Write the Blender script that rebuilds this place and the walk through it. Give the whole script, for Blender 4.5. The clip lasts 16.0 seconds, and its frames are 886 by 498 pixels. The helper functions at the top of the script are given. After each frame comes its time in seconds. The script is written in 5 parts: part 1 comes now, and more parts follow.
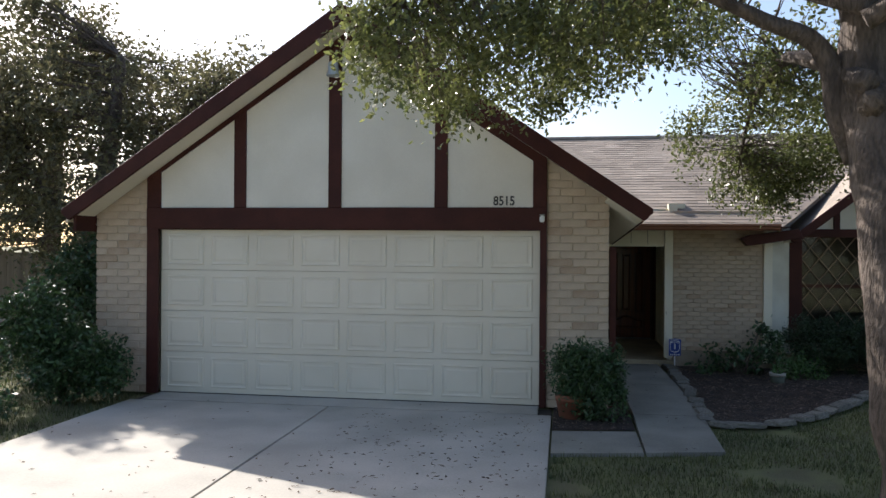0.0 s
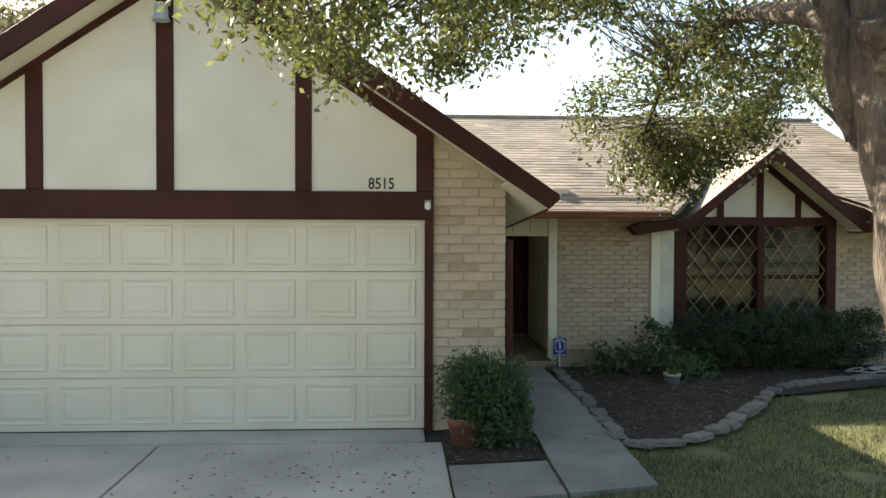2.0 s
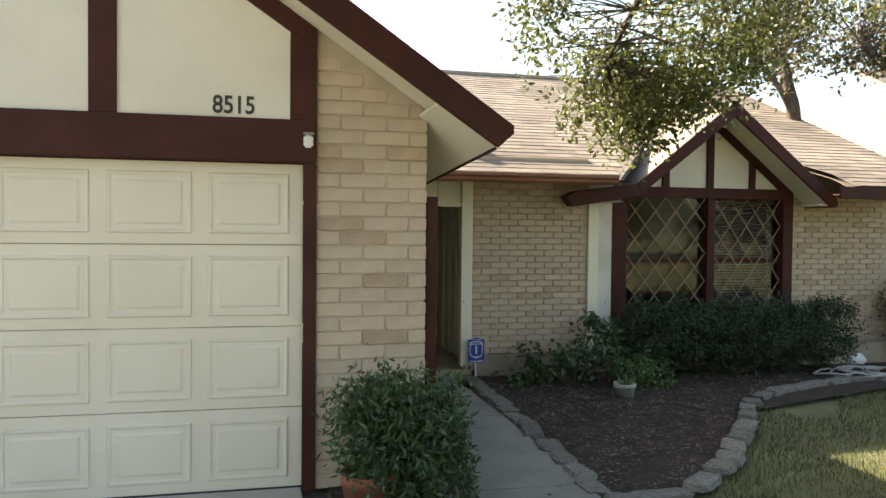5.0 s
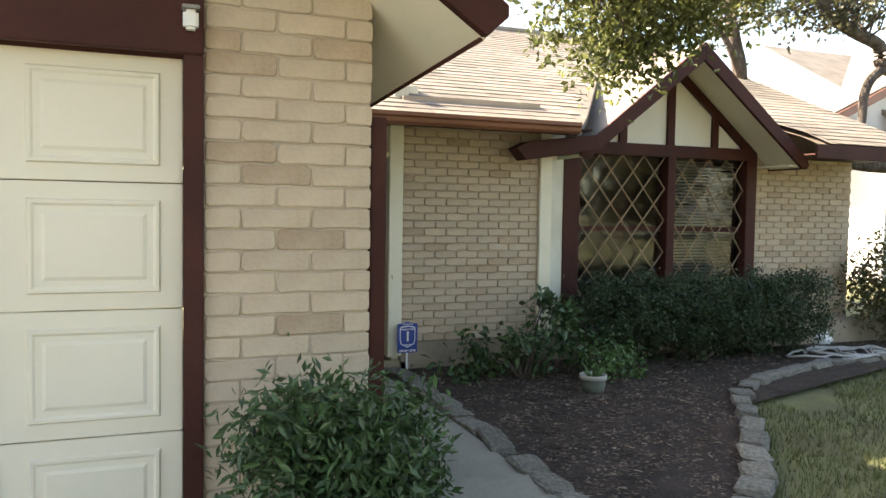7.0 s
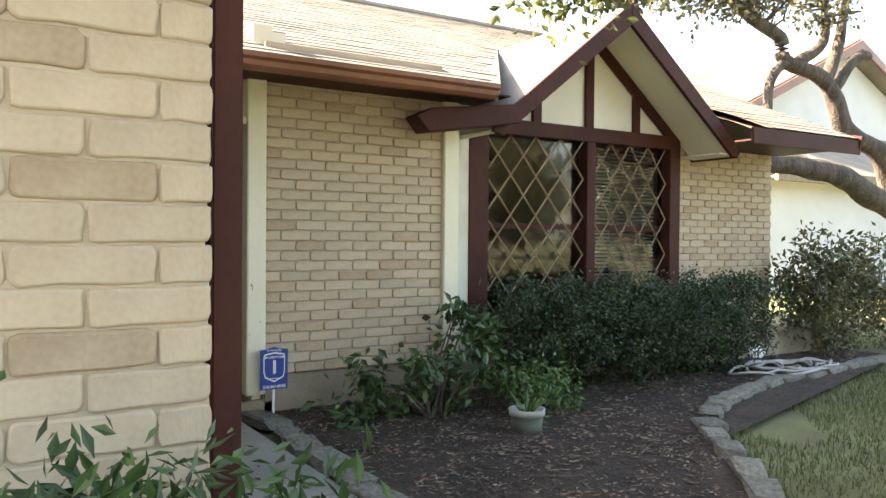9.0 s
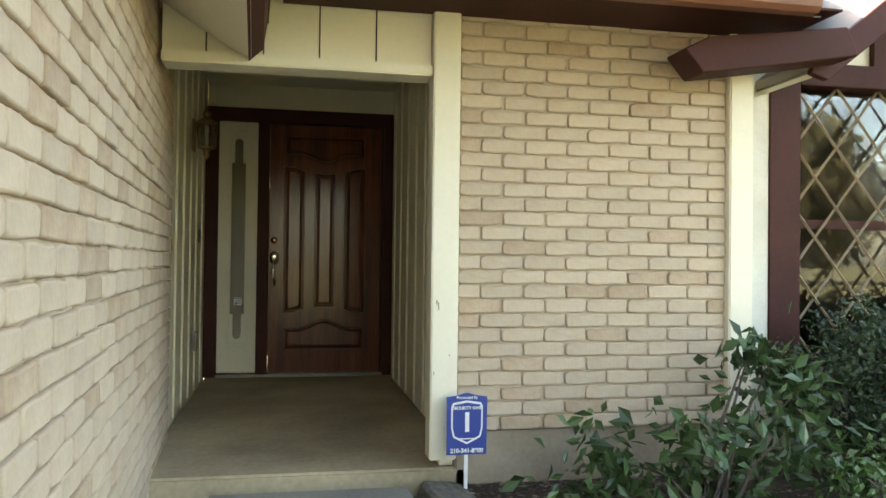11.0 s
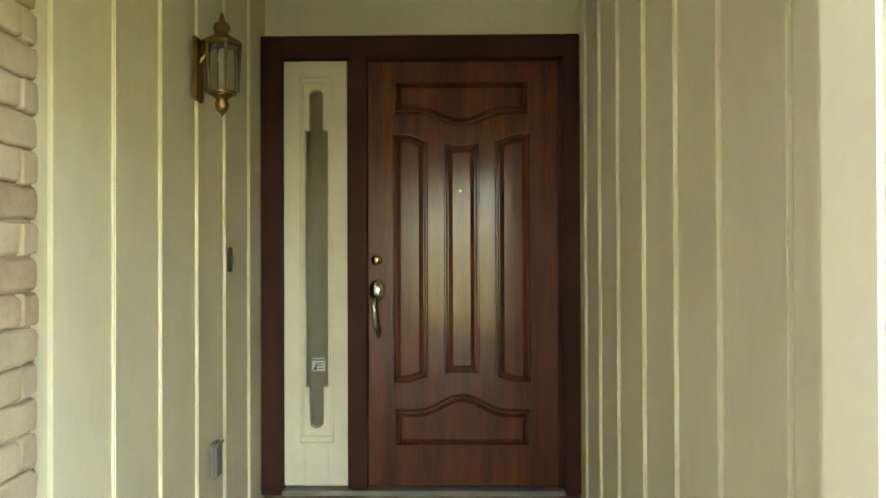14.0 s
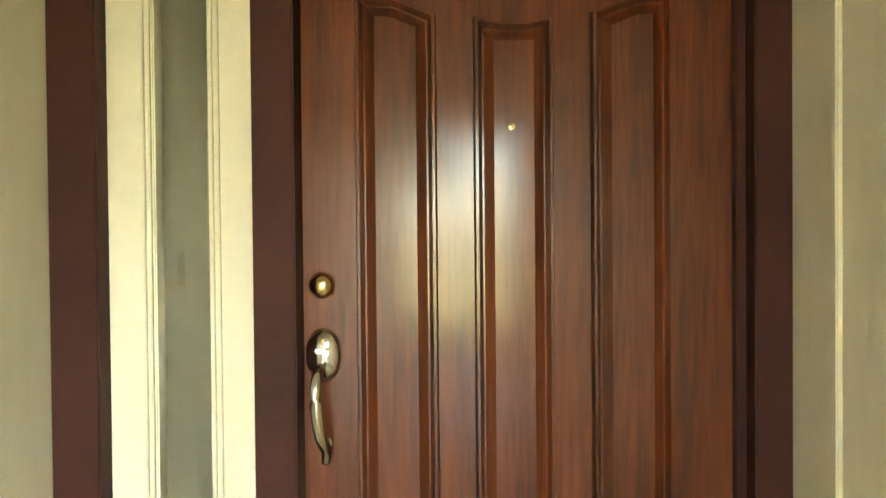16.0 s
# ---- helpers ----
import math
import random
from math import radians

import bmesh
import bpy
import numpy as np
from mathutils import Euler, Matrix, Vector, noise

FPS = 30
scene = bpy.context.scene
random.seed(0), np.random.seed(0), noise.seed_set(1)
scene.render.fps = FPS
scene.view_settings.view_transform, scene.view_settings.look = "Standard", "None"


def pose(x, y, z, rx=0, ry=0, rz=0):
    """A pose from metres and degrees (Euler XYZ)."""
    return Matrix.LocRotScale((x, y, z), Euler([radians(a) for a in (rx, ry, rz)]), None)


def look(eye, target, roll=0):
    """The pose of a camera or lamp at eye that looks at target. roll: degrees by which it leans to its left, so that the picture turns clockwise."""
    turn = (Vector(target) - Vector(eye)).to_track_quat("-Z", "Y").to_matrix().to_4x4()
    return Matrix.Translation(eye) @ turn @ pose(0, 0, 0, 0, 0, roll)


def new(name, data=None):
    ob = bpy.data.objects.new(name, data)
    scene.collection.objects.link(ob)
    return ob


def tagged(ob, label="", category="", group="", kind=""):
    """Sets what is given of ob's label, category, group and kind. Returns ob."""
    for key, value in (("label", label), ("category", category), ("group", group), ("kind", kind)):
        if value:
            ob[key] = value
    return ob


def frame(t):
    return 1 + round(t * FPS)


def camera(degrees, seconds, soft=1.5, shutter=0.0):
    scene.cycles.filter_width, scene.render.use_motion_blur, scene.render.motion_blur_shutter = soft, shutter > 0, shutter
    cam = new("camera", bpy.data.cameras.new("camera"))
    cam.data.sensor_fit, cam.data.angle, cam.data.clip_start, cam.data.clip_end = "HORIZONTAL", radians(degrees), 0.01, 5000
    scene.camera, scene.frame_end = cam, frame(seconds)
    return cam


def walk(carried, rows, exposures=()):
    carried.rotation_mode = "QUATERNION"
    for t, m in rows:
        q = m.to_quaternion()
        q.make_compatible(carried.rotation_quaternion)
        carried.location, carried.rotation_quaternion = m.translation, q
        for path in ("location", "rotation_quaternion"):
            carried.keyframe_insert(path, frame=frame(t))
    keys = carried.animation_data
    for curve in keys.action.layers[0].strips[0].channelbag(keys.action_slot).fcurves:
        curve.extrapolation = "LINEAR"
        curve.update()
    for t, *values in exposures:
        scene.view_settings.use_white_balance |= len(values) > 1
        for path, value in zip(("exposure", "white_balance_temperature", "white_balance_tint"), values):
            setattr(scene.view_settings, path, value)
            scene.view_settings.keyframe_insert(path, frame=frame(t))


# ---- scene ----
cam = camera(59.4, 16.0)
PATH = [
    (0, (1.33, -0.447, 1.907), (1.022, 1.529, 1.904), 0.4),
    (0.5, (1.232, -0.068, 1.938), (1.008, 1.919, 1.951), 0.4),
    (1, (1.017, 0.322, 1.992), (0.906, 2.319, 2.0), 0.2),
    (1.5, (0.915, 0.768, 2.0), (0.906, 2.768, 1.983), -0.0),
    (2, (0.802, 1.169, 1.997), (0.911, 3.165, 1.954), 0.2),
    (2.5, (0.791, 1.593, 1.985), (0.991, 3.583, 1.934), 0.3),
    (3, (0.787, 2.005, 1.981), (1.059, 3.986, 1.935), 0.4),
    (3.5, (0.774, 2.452, 1.9), (1.108, 4.424, 1.874), 0.2),
    (4, (0.806, 2.889, 1.859), (1.173, 4.855, 1.825), 0.2),
    (6.5, (0.755, 5.166, 1.506), (1.392, 7.052, 1.419), 1.0),
    (7, (0.879, 5.516, 1.494), (1.604, 7.378, 1.4), 0.9),
    (7.5, (0.918, 5.983, 1.345), (1.786, 7.784, 1.284), 0.7),
    (8, (1.035, 6.344, 1.319), (2.05, 8.066, 1.266), 0.5),
    (8.2, (1.057, 6.505, 1.312), (2.151, 8.179, 1.266), 0.7),
    (10.5, (2.162, 8.107, 1.108), (2.792, 10.005, 1.148), 0.3),
    (11, (2.248, 8.498, 1.127), (2.633, 10.461, 1.156), 0.7),
    (11.5, (2.339, 8.891, 1.138), (2.528, 10.882, 1.165), 1.0),
    (12, (2.4, 9.405, 1.165), (2.48, 11.4, 1.187), 1.0),
    (12.5, (2.469, 9.911, 1.19), (2.466, 11.911, 1.207), 1.0),
    (13, (2.55, 10.426, 1.198), (2.499, 12.425, 1.218), 0.6),
    (13.5, (2.525, 10.856, 1.264), (2.504, 12.856, 1.273), 0.1),
    (14, (2.498, 11.21, 1.297), (2.46, 13.21, 1.311), -0.2),
    (14.5, (2.51, 11.808, 1.312), (2.436, 13.806, 1.32), -0.5),
    (15, (2.468, 12.315, 1.345), (2.39, 14.313, 1.321), -0.6),
    (15.5, (2.469, 12.801, 1.37), (2.35, 14.797, 1.323), -0.5),
    (16, (2.374, 13.246, 1.369), (2.367, 15.246, 1.339), -0.5),
]

EXPOSURES = [(0.0, 1.0, 6250, 14), (1.0, 1.32, 6600, 7), (2.0, 1.75, 7300, 7), (3.0, 1.88, 7500, 7), (3.5, 1.8, 7500, 7), (5.0, 2.12, 7800, 10), (7.0, 2.58, 7700, 11), (8.0, 2.95, 7800, 11),
             (9.0, 3.15, 8000, 10), (10.5, 3.6, 8100, 10), (11.0, 3.9, 8200, 10), (12.0, 4.0, 8600, 10), (13.0, 4.5, 8900, 6), (13.5, 5.0, 8900, 3), (14.0, 5.8, 8300, 5), (15.0, 6.65, 7900, 6), (16.0, 7.05, 7900, 12)]
walk(cam, [(t, look(eye, target, roll)) for t, eye, target, roll in PATH], EXPOSURES)

# ---- sky and sun ----
RAY = Vector((1.22, -1.03, -1.0)).normalized()      # the way the sunlight travels
world = bpy.data.worlds.new("sky")
scene.world = world
world.use_nodes = True
wn = world.node_tree
sky = wn.nodes.new("ShaderNodeTexSky")
sky.sky_type, sky.sun_disc = "NISHITA", False
sky.sun_elevation = math.asin(-RAY.z)
sky.sun_rotation = math.atan2(-RAY.x, -RAY.y)
sky.dust_density = 2.0
wn.links.new(sky.outputs[0], wn.nodes["Background"].inputs[0])
wn.nodes["Background"].inputs[1].default_value = 0.11
sun = new("sun", bpy.data.lights.new("sun", "SUN"))
sun.data.energy, sun.data.angle, sun.data.color = 5.0, radians(0.55), (1.0, 0.93, 0.82)
sun.matrix_world = look((0, 0, 0), RAY)

# ---- materials ----


def material(name, base, second=None, rough=0.8, scale=6.0, fine=60.0, bump=0.15, metal=0.0, stretch=(1, 1, 1), piece=0.0,
             island=False, spec=0.5, translucent=0.0, depth=0.01, grain=0.35, coat=0.0):
    """Two scales of variation between two base colours, a fine relief, and a shift from piece to piece."""
    m = bpy.data.materials.new(name)
    m.use_nodes = True
    n, ln = m.node_tree.nodes, m.node_tree.links.new
    b = n["Principled BSDF"]
    second = second or tuple(c * 0.72 for c in base)
    tc, mp = n.new("ShaderNodeTexCoord"), n.new("ShaderNodeMapping")
    mp.inputs["Scale"].default_value = stretch
    ln(tc.outputs["Object"], mp.inputs[0])
    big, small = n.new("ShaderNodeTexNoise"), n.new("ShaderNodeTexNoise")
    for tex, size, detail in ((big, scale, 5), (small, fine, 4)):
        tex.inputs["Scale"].default_value, tex.inputs["Detail"].default_value = size, detail
        ln(mp.outputs[0], tex.inputs["Vector"])
    ramp = n.new("ShaderNodeValToRGB")
    ramp.color_ramp.elements[0].position, ramp.color_ramp.elements[1].position = 0.34, 0.68
    ramp.color_ramp.elements[0].color, ramp.color_ramp.elements[1].color = (*second, 1), (*base, 1)
    mixf = n.new("ShaderNodeMath")
    mixf.operation = "MULTIPLY_ADD"
    mixf.inputs[1].default_value = grain
    ln(small.outputs[0], mixf.inputs[0])
    sub = n.new("ShaderNodeMath")
    sub.operation = "SUBTRACT"
    sub.inputs[1].default_value = grain * 0.5
    ln(big.outputs[0], sub.inputs[0])
    ln(sub.outputs[0], mixf.inputs[2])
    ln(mixf.outputs[0], ramp.inputs[0])
    out = ramp.outputs[0]
    if piece:
        if island:
            rnd = n.new("ShaderNodeNewGeometry").outputs["Random Per Island"]
        else:
            rnd = n.new("ShaderNodeObjectInfo").outputs["Random"]
        hsv, mr = n.new("ShaderNodeHueSaturation"), n.new("ShaderNodeMapRange")
        mr.inputs["To Min"].default_value, mr.inputs["To Max"].default_value = 1 - piece, 1 + piece * 0.6
        ln(rnd, mr.inputs[0])
        ln(mr.outputs[0], hsv.inputs["Value"])
        ln(out, hsv.inputs["Color"])
        out = hsv.outputs[0]
    ln(out, b.inputs["Base Color"])
    b.inputs["Roughness"].default_value, b.inputs["Metallic"].default_value = rough, metal
    b.inputs["Specular IOR Level"].default_value = spec
    b.inputs["Coat Weight"].default_value = coat
    b.inputs["Coat Roughness"].default_value = 0.14
    if bump:
        bp = n.new("ShaderNodeBump")
        bp.inputs["Strength"].default_value, bp.inputs["Distance"].default_value = bump, depth
        ln(mixf.outputs[0], bp.inputs["Height"])
        ln(bp.outputs[0], b.inputs["Normal"])
    if translucent:
        tr, mx = n.new("ShaderNodeBsdfTranslucent"), n.new("ShaderNodeMixShader")
        ln(out, tr.inputs[0])
        mx.inputs[0].default_value = translucent
        ln(b.outputs[0], mx.inputs[1])
        ln(tr.outputs[0], mx.inputs[2])
        ln(mx.outputs[0], n["Material Output"].inputs[0])
    return m


CREAM = material("cream_paint", (0.80, 0.75, 0.60), (0.73, 0.68, 0.53), 0.55, 1.6, 40, 0.06)
STUCCO = material("panel_paint", (0.78, 0.74, 0.64), (0.68, 0.64, 0.54), 0.75, 1.3, 90, 0.15)
SIDING = material("siding_paint", (0.80, 0.75, 0.58), (0.72, 0.67, 0.51), 0.6, 1.5, 30, 0.1, stretch=(1, 1, 0.25))
DOORPAINT = material("garage_door_paint", (0.73, 0.67, 0.54), (0.67, 0.61, 0.48), 0.5, 1.2, 160, 0.05)
BROWN = material("brown_trim_paint", (0.068, 0.0205, 0.0145), (0.045, 0.0135, 0.0105), 0.6, 3.0, 40, 0.15, spec=0.2)
COPPER = material("gutter_paint", (0.26, 0.105, 0.062), (0.19, 0.075, 0.045), 0.42, 2.0, 30, 0.05)
BRICK = material("tan_brick", (0.54, 0.44, 0.325), (0.44, 0.34, 0.245), 0.9, 5.0, 60, 0.5, piece=0.09, depth=0.005)
BRICK_DARK = material("brown_brick", (0.50, 0.385, 0.275), (0.36, 0.255, 0.17), 0.9, 5.0, 60, 0.5, piece=0.12, depth=0.005)
MORTAR = material("mortar", (0.52, 0.43, 0.32), (0.43, 0.35, 0.26), 0.95, 4.0, 90, 0.5)
PAINTED_BRICK = material("painted_brick", (0.70, 0.68, 0.58), (0.6, 0.57, 0.48), 0.7, 4.0, 70, 0.3)
# concrete of the walk, colour lowered to carry the shade it lies in
WALKWAY_SHADED = material("shaded_walk_concrete", (0.27, 0.255, 0.215), (0.18, 0.17, 0.145), 0.9, 1.6, 45, 0.25)
CONCRETE = material("driveway_concrete", (0.48, 0.45, 0.39), (0.35, 0.33, 0.285), 0.9, 1.1, 45, 0.25)
PORCH = material("porch_concrete", (0.46, 0.38, 0.25), (0.27, 0.22, 0.14), 0.75, 1.6, 35, 0.2)
FOUNDATION = material("foundation_concrete", (0.33, 0.27, 0.20), (0.22, 0.18, 0.13), 0.9, 3.0, 40, 0.3)
JOINT = material("joint_dirt", (0.06, 0.05, 0.04), (0.03, 0.026, 0.02), 0.95)
SHINGLE = material("roof_shingle", (0.33, 0.275, 0.22), (0.23, 0.19, 0.15), 0.8, 3.0, 120, 0.5, piece=0.22)
SHINGLE_BED = material("roof_shingle_bed", (0.30, 0.25, 0.20), (0.21, 0.175, 0.14), 0.8, 2.0, 80, 0.4)
MULCH = material("mulch_soil", (0.048, 0.029, 0.02), (0.02, 0.013, 0.009), 0.95, 5.0, 55, 0.9, depth=0.03, grain=0.8)
CHIP = material("mulch_chip", (0.22, 0.165, 0.12), (0.05, 0.03, 0.02), 0.9, 8, 60, 0.2, piece=0.75, island=True)
DEADLEAF = material("dead_leaf", (0.13, 0.085, 0.05), (0.07, 0.045, 0.03), 0.9, 8, 60, 0.1, piece=0.5, island=True)
GRASS_SOIL = material("lawn_soil", (0.15, 0.155, 0.06), (0.10, 0.095, 0.045), 0.95, 2.5, 60, 0.8, depth=0.03)
BLADE = material("grass_blade", (0.14, 0.15, 0.05), (0.055, 0.08, 0.024), 0.7, 1.5, 20, 0, piece=0.45, island=True, translucent=0.3)
STONE = material("edging_stone", (0.22, 0.205, 0.17), (0.10, 0.094, 0.078), 0.9, 7.0, 50, 0.5, piece=0.25)
BARK = material("oak_bark", (0.135, 0.105, 0.085), (0.055, 0.042, 0.034), 0.95, 9.0, 50, 1.0, stretch=(1, 1, 0.3), depth=0.04, grain=0.7)
LEAF = material("oak_leaf", (0.17, 0.18, 0.06), (0.10, 0.125, 0.04), 0.32, 3.0, 20, 0, piece=0.5, island=True, translucent=0.45, spec=0.6)
FARLEAF = material("far_leaf", (0.17, 0.155, 0.08), (0.10, 0.10, 0.05), 0.45, 1.0, 20, 0, piece=0.5, island=True, translucent=0.45)
SHRUBLEAF = material("shrub_leaf", (0.065, 0.12, 0.04), (0.035, 0.075, 0.025), 0.38, 5.0, 20, 0, piece=0.5, island=True, translucent=0.2)
HEDGELEAF = material("hedge_leaf", (0.04, 0.072, 0.026), (0.02, 0.042, 0.015), 0.4, 5.0, 20, 0, piece=0.5, island=True, translucent=0.15)
BRIGHTLEAF = material("young_leaf", (0.10, 0.19, 0.05), (0.06, 0.12, 0.035), 0.4, 5.0, 20, 0, piece=0.4, island=True, translucent=0.2)
REDLEAF = material("photinia_leaf", (0.14, 0.11, 0.045), (0.06, 0.085, 0.03), 0.4, 5.0, 20, 0, piece=0.5, island=True, translucent=0.2)
WOOD = material("mahogany", (0.165, 0.038, 0.009), (0.07, 0.016, 0.0045), 0.42, 3.0, 22, 0.04, stretch=(5, 5, 0.35), coat=0.55, grain=0.6, spec=0.2)
BRASS = material("polished_brass", (0.80, 0.60, 0.28), (0.72, 0.52, 0.24), 0.18, 5, 60, 0.0, metal=1.0)
OLDBRASS = material("aged_brass", (0.33, 0.22, 0.10), (0.16, 0.10, 0.05), 0.35, 12, 60, 0.1, metal=1.0)
NICKEL = material("polished_nickel", (0.80, 0.76, 0.66), (0.75, 0.70, 0.60), 0.12, 5, 60, 0.0, metal=1.0)
IRON = material("black_metal", (0.03, 0.028, 0.026), (0.02, 0.02, 0.02), 0.5)
GREY = material("grey_metal", (0.30, 0.28, 0.25), (0.2, 0.19, 0.17), 0.5, metal=0.4)
SIGNBLUE = material("sign_blue", (0.02, 0.055, 0.28), (0.018, 0.048, 0.25), 0.35, 3, 60, 0)
WHITE = material("white_paint", (0.8, 0.8, 0.78), (0.72, 0.72, 0.7), 0.5, 4, 60, 0.02)
LATTICE = material("lattice_wood", (0.30, 0.22, 0.15), (0.21, 0.15, 0.10), 0.7, 8, 60, 0.1)
BLIND = material("blind_slat", (0.16, 0.155, 0.145), (0.14, 0.135, 0.125), 0.5, 3, 50, 0)
# near black: the dimness of the unlit room is put into this colour
INSIDE = material("unlit_room_tint", (0.05, 0.045, 0.04), (0.04, 0.036, 0.03), 0.9)
HOSE = material("grey_hose", (0.42, 0.40, 0.37), (0.3, 0.28, 0.26), 0.5)
TERRACOTTA = material("terracotta", (0.30, 0.11, 0.06), (0.2, 0.075, 0.045), 0.85, 6, 50, 0.2)
POT = material("pale_pot", (0.42, 0.41, 0.37), (0.3, 0.29, 0.26), 0.8, 6, 50, 0.2)
SIDINGFAR = material("neighbour_siding", (0.66, 0.65, 0.64), (0.58, 0.57, 0.56), 0.7, 1, 40, 0.05)
FENCE = material("fence_wood", (0.24, 0.19, 0.14), (0.15, 0.12, 0.09), 0.9, 2, 40, 0.3, stretch=(3, 3, 0.3))
ASPHALT = material("street_concrete", (0.40, 0.385, 0.35), (0.31, 0.30, 0.275), 0.9, 1, 90, 0.4)
PINK = material("pink_petal", (0.55, 0.12, 0.14), (0.4, 0.08, 0.1), 0.6)


def glass_material():
    m = bpy.data.materials.new("window_glass")
    m.use_nodes = True
    b = m.node_tree.nodes["Principled BSDF"]
    b.inputs["Base Color"].default_value = (0.93, 0.96, 0.95, 1)
    b.inputs["Roughness"].default_value = 0.02
    b.inputs["Transmission Weight"].default_value = 1.0
    b.inputs["IOR"].default_value = 1.5
    return m


GLASS = glass_material()

# ---- building helpers ----


def put(name, mesh, mat, parent=None, label=""):
    ob = new(name, mesh)
    if mat and not mesh.materials:
        mesh.materials.append(mat)
    if parent:
        ob.parent = parent
        if parent.type == "EMPTY":
            ob.matrix_parent_inverse = Matrix.Translation(-parent.location)
    if label:
        ob["label"] = label
    return ob


def part(name, bm, mat, parent=None, label="", smooth=False):
    mesh = bpy.data.meshes.new(name)
    bm.to_mesh(mesh)
    bm.free()
    if smooth:
        for p in mesh.polygons:
            p.use_smooth = True
    return put(name, mesh, mat, parent, label)


def thing(name, base, label, category, group="", kind=""):
    e = new(name)
    e.location = base
    e.empty_display_size = 0.1
    return tagged(e, label, category, group, kind)


def box(x0, x1, y0, y1, z0, z1, bevel=0.0, bm=None):
    """A box, its edges rounded by a bevel."""
    bm = bm or bmesh.new()
    made = bmesh.ops.create_cube(bm, size=1)["verts"]
    for v in made:
        v.co = Vector((x0 + (v.co.x + 0.5) * (x1 - x0), y0 + (v.co.y + 0.5) * (y1 - y0), z0 + (v.co.z + 0.5) * (z1 - z0)))
    if bevel:
        edges = list({e for v in made for e in v.link_edges})
        bmesh.ops.bevel(bm, geom=edges, offset=bevel, segments=2, affect="EDGES")
    return bm


def prism(outline, y0, y1, bm=None, bevel=0.0):
    """An outline in x and z, drawn out from y0 to y1."""
    bm = bm or bmesh.new()
    a = [bm.verts.new((x, y0, z)) for x, z in outline]
    b = [bm.verts.new((x, y1, z)) for x, z in outline]
    bm.faces.new(a)
    bm.faces.new(b[::-1])
    for i in range(len(a)):
        j = (i + 1) % len(a)
        bm.faces.new((a[j], a[i], b[i], b[j]))
    bmesh.ops.recalc_face_normals(bm, faces=bm.faces[:])
    if bevel:
        bmesh.ops.bevel(bm, geom=bm.edges[:], offset=bevel, segments=1, affect="EDGES")
    return bm


def slab(outline, z0, z1):
    """An outline in x and y, from z0 to z1 (z1 may be a function of x and y)."""
    bm = bmesh.new()
    top = z1 if callable(z1) else (lambda x, y: z1)
    a = [bm.verts.new((x, y, z0)) for x, y in outline]
    b = [bm.verts.new((x, y, top(x, y))) for x, y in outline]
    bm.faces.new(a[::-1])
    bm.faces.new(b)
    for i in range(len(a)):
        j = (i + 1) % len(a)
        bm.faces.new((a[i], a[j], b[j], b[i]))
    bmesh.ops.recalc_face_normals(bm, faces=bm.faces[:])
    return bm


def tube(points, radii, sides=10, bm=None, wobble=0.0):
    """A tapered tube along a line of points."""
    bm = bm or bmesh.new()
    pts = [Vector(p) for p in points]
    rings = []
    for i, p in enumerate(pts):
        d = (pts[min(i + 1, len(pts) - 1)] - pts[max(i - 1, 0)]).normalized()
        q = d.to_track_quat("Z", "Y")
        r = radii[i] if isinstance(radii, (list, tuple)) else radii
        ring = []
        for k in range(sides):
            a = 2 * math.pi * k / sides
            rr = r * (1 + wobble * noise.noise(p * 3 + Vector((math.cos(a), math.sin(a), 0)) * 1.5))
            ring.append(bm.verts.new(p + q @ Vector((rr * math.cos(a), rr * math.sin(a), 0))))
        rings.append(ring)
    for r0, r1 in zip(rings, rings[1:]):
        for k in range(sides):
            j = (k + 1) % sides
            bm.faces.new((r0[k], r0[j], r1[j], r1[k]))
    bm.faces.new(rings[0][::-1])
    bm.faces.new(rings[-1])
    return bm


def smooth_line(points, steps=5):
    """Points along a smooth curve through the given ones."""
    p = [Vector(q) for q in points]
    p = [2 * p[0] - p[1]] + p + [2 * p[-1] - p[-2]]
    out = []
    for i in range(1, len(p) - 2):
        for s in range(steps):
            t = s / steps
            out.append(0.5 * (2 * p[i] + (p[i + 1] - p[i - 1]) * t + (2 * p[i - 1] - 5 * p[i] + 4 * p[i + 1] - p[i + 2]) * t * t
                              + (3 * p[i] - p[i - 1] - 3 * p[i + 1] + p[i + 2]) * t ** 3))
    out.append(p[-2])
    return out


def lathe(profile, centre, sides=20, axis="Z", bm=None):
    """A turned shape: (radius, height) rows about an axis through the centre."""
    bm = bm or bmesh.new()
    c = Vector(centre)
    rings = []
    for r, h in profile:
        ring = []
        for k in range(sides):
            a = 2 * math.pi * k / sides
            u, v = max(r, 0.0004) * math.cos(a), max(r, 0.0004) * math.sin(a)
            ring.append(bm.verts.new(c + (Vector((u, v, h)) if axis == "Z" else Vector((u, -h, v)) if axis == "Y" else Vector((h, u, v)))))
        rings.append(ring)
    for r0, r1 in zip(rings, rings[1:]):
        for k in range(sides):
            j = (k + 1) % sides
            bm.faces.new((r0[k], r0[j], r1[j], r1[k]))
    bm.faces.new(rings[0])
    bm.faces.new(rings[-1])
    bmesh.ops.recalc_face_normals(bm, faces=bm.faces[:])
    return bm


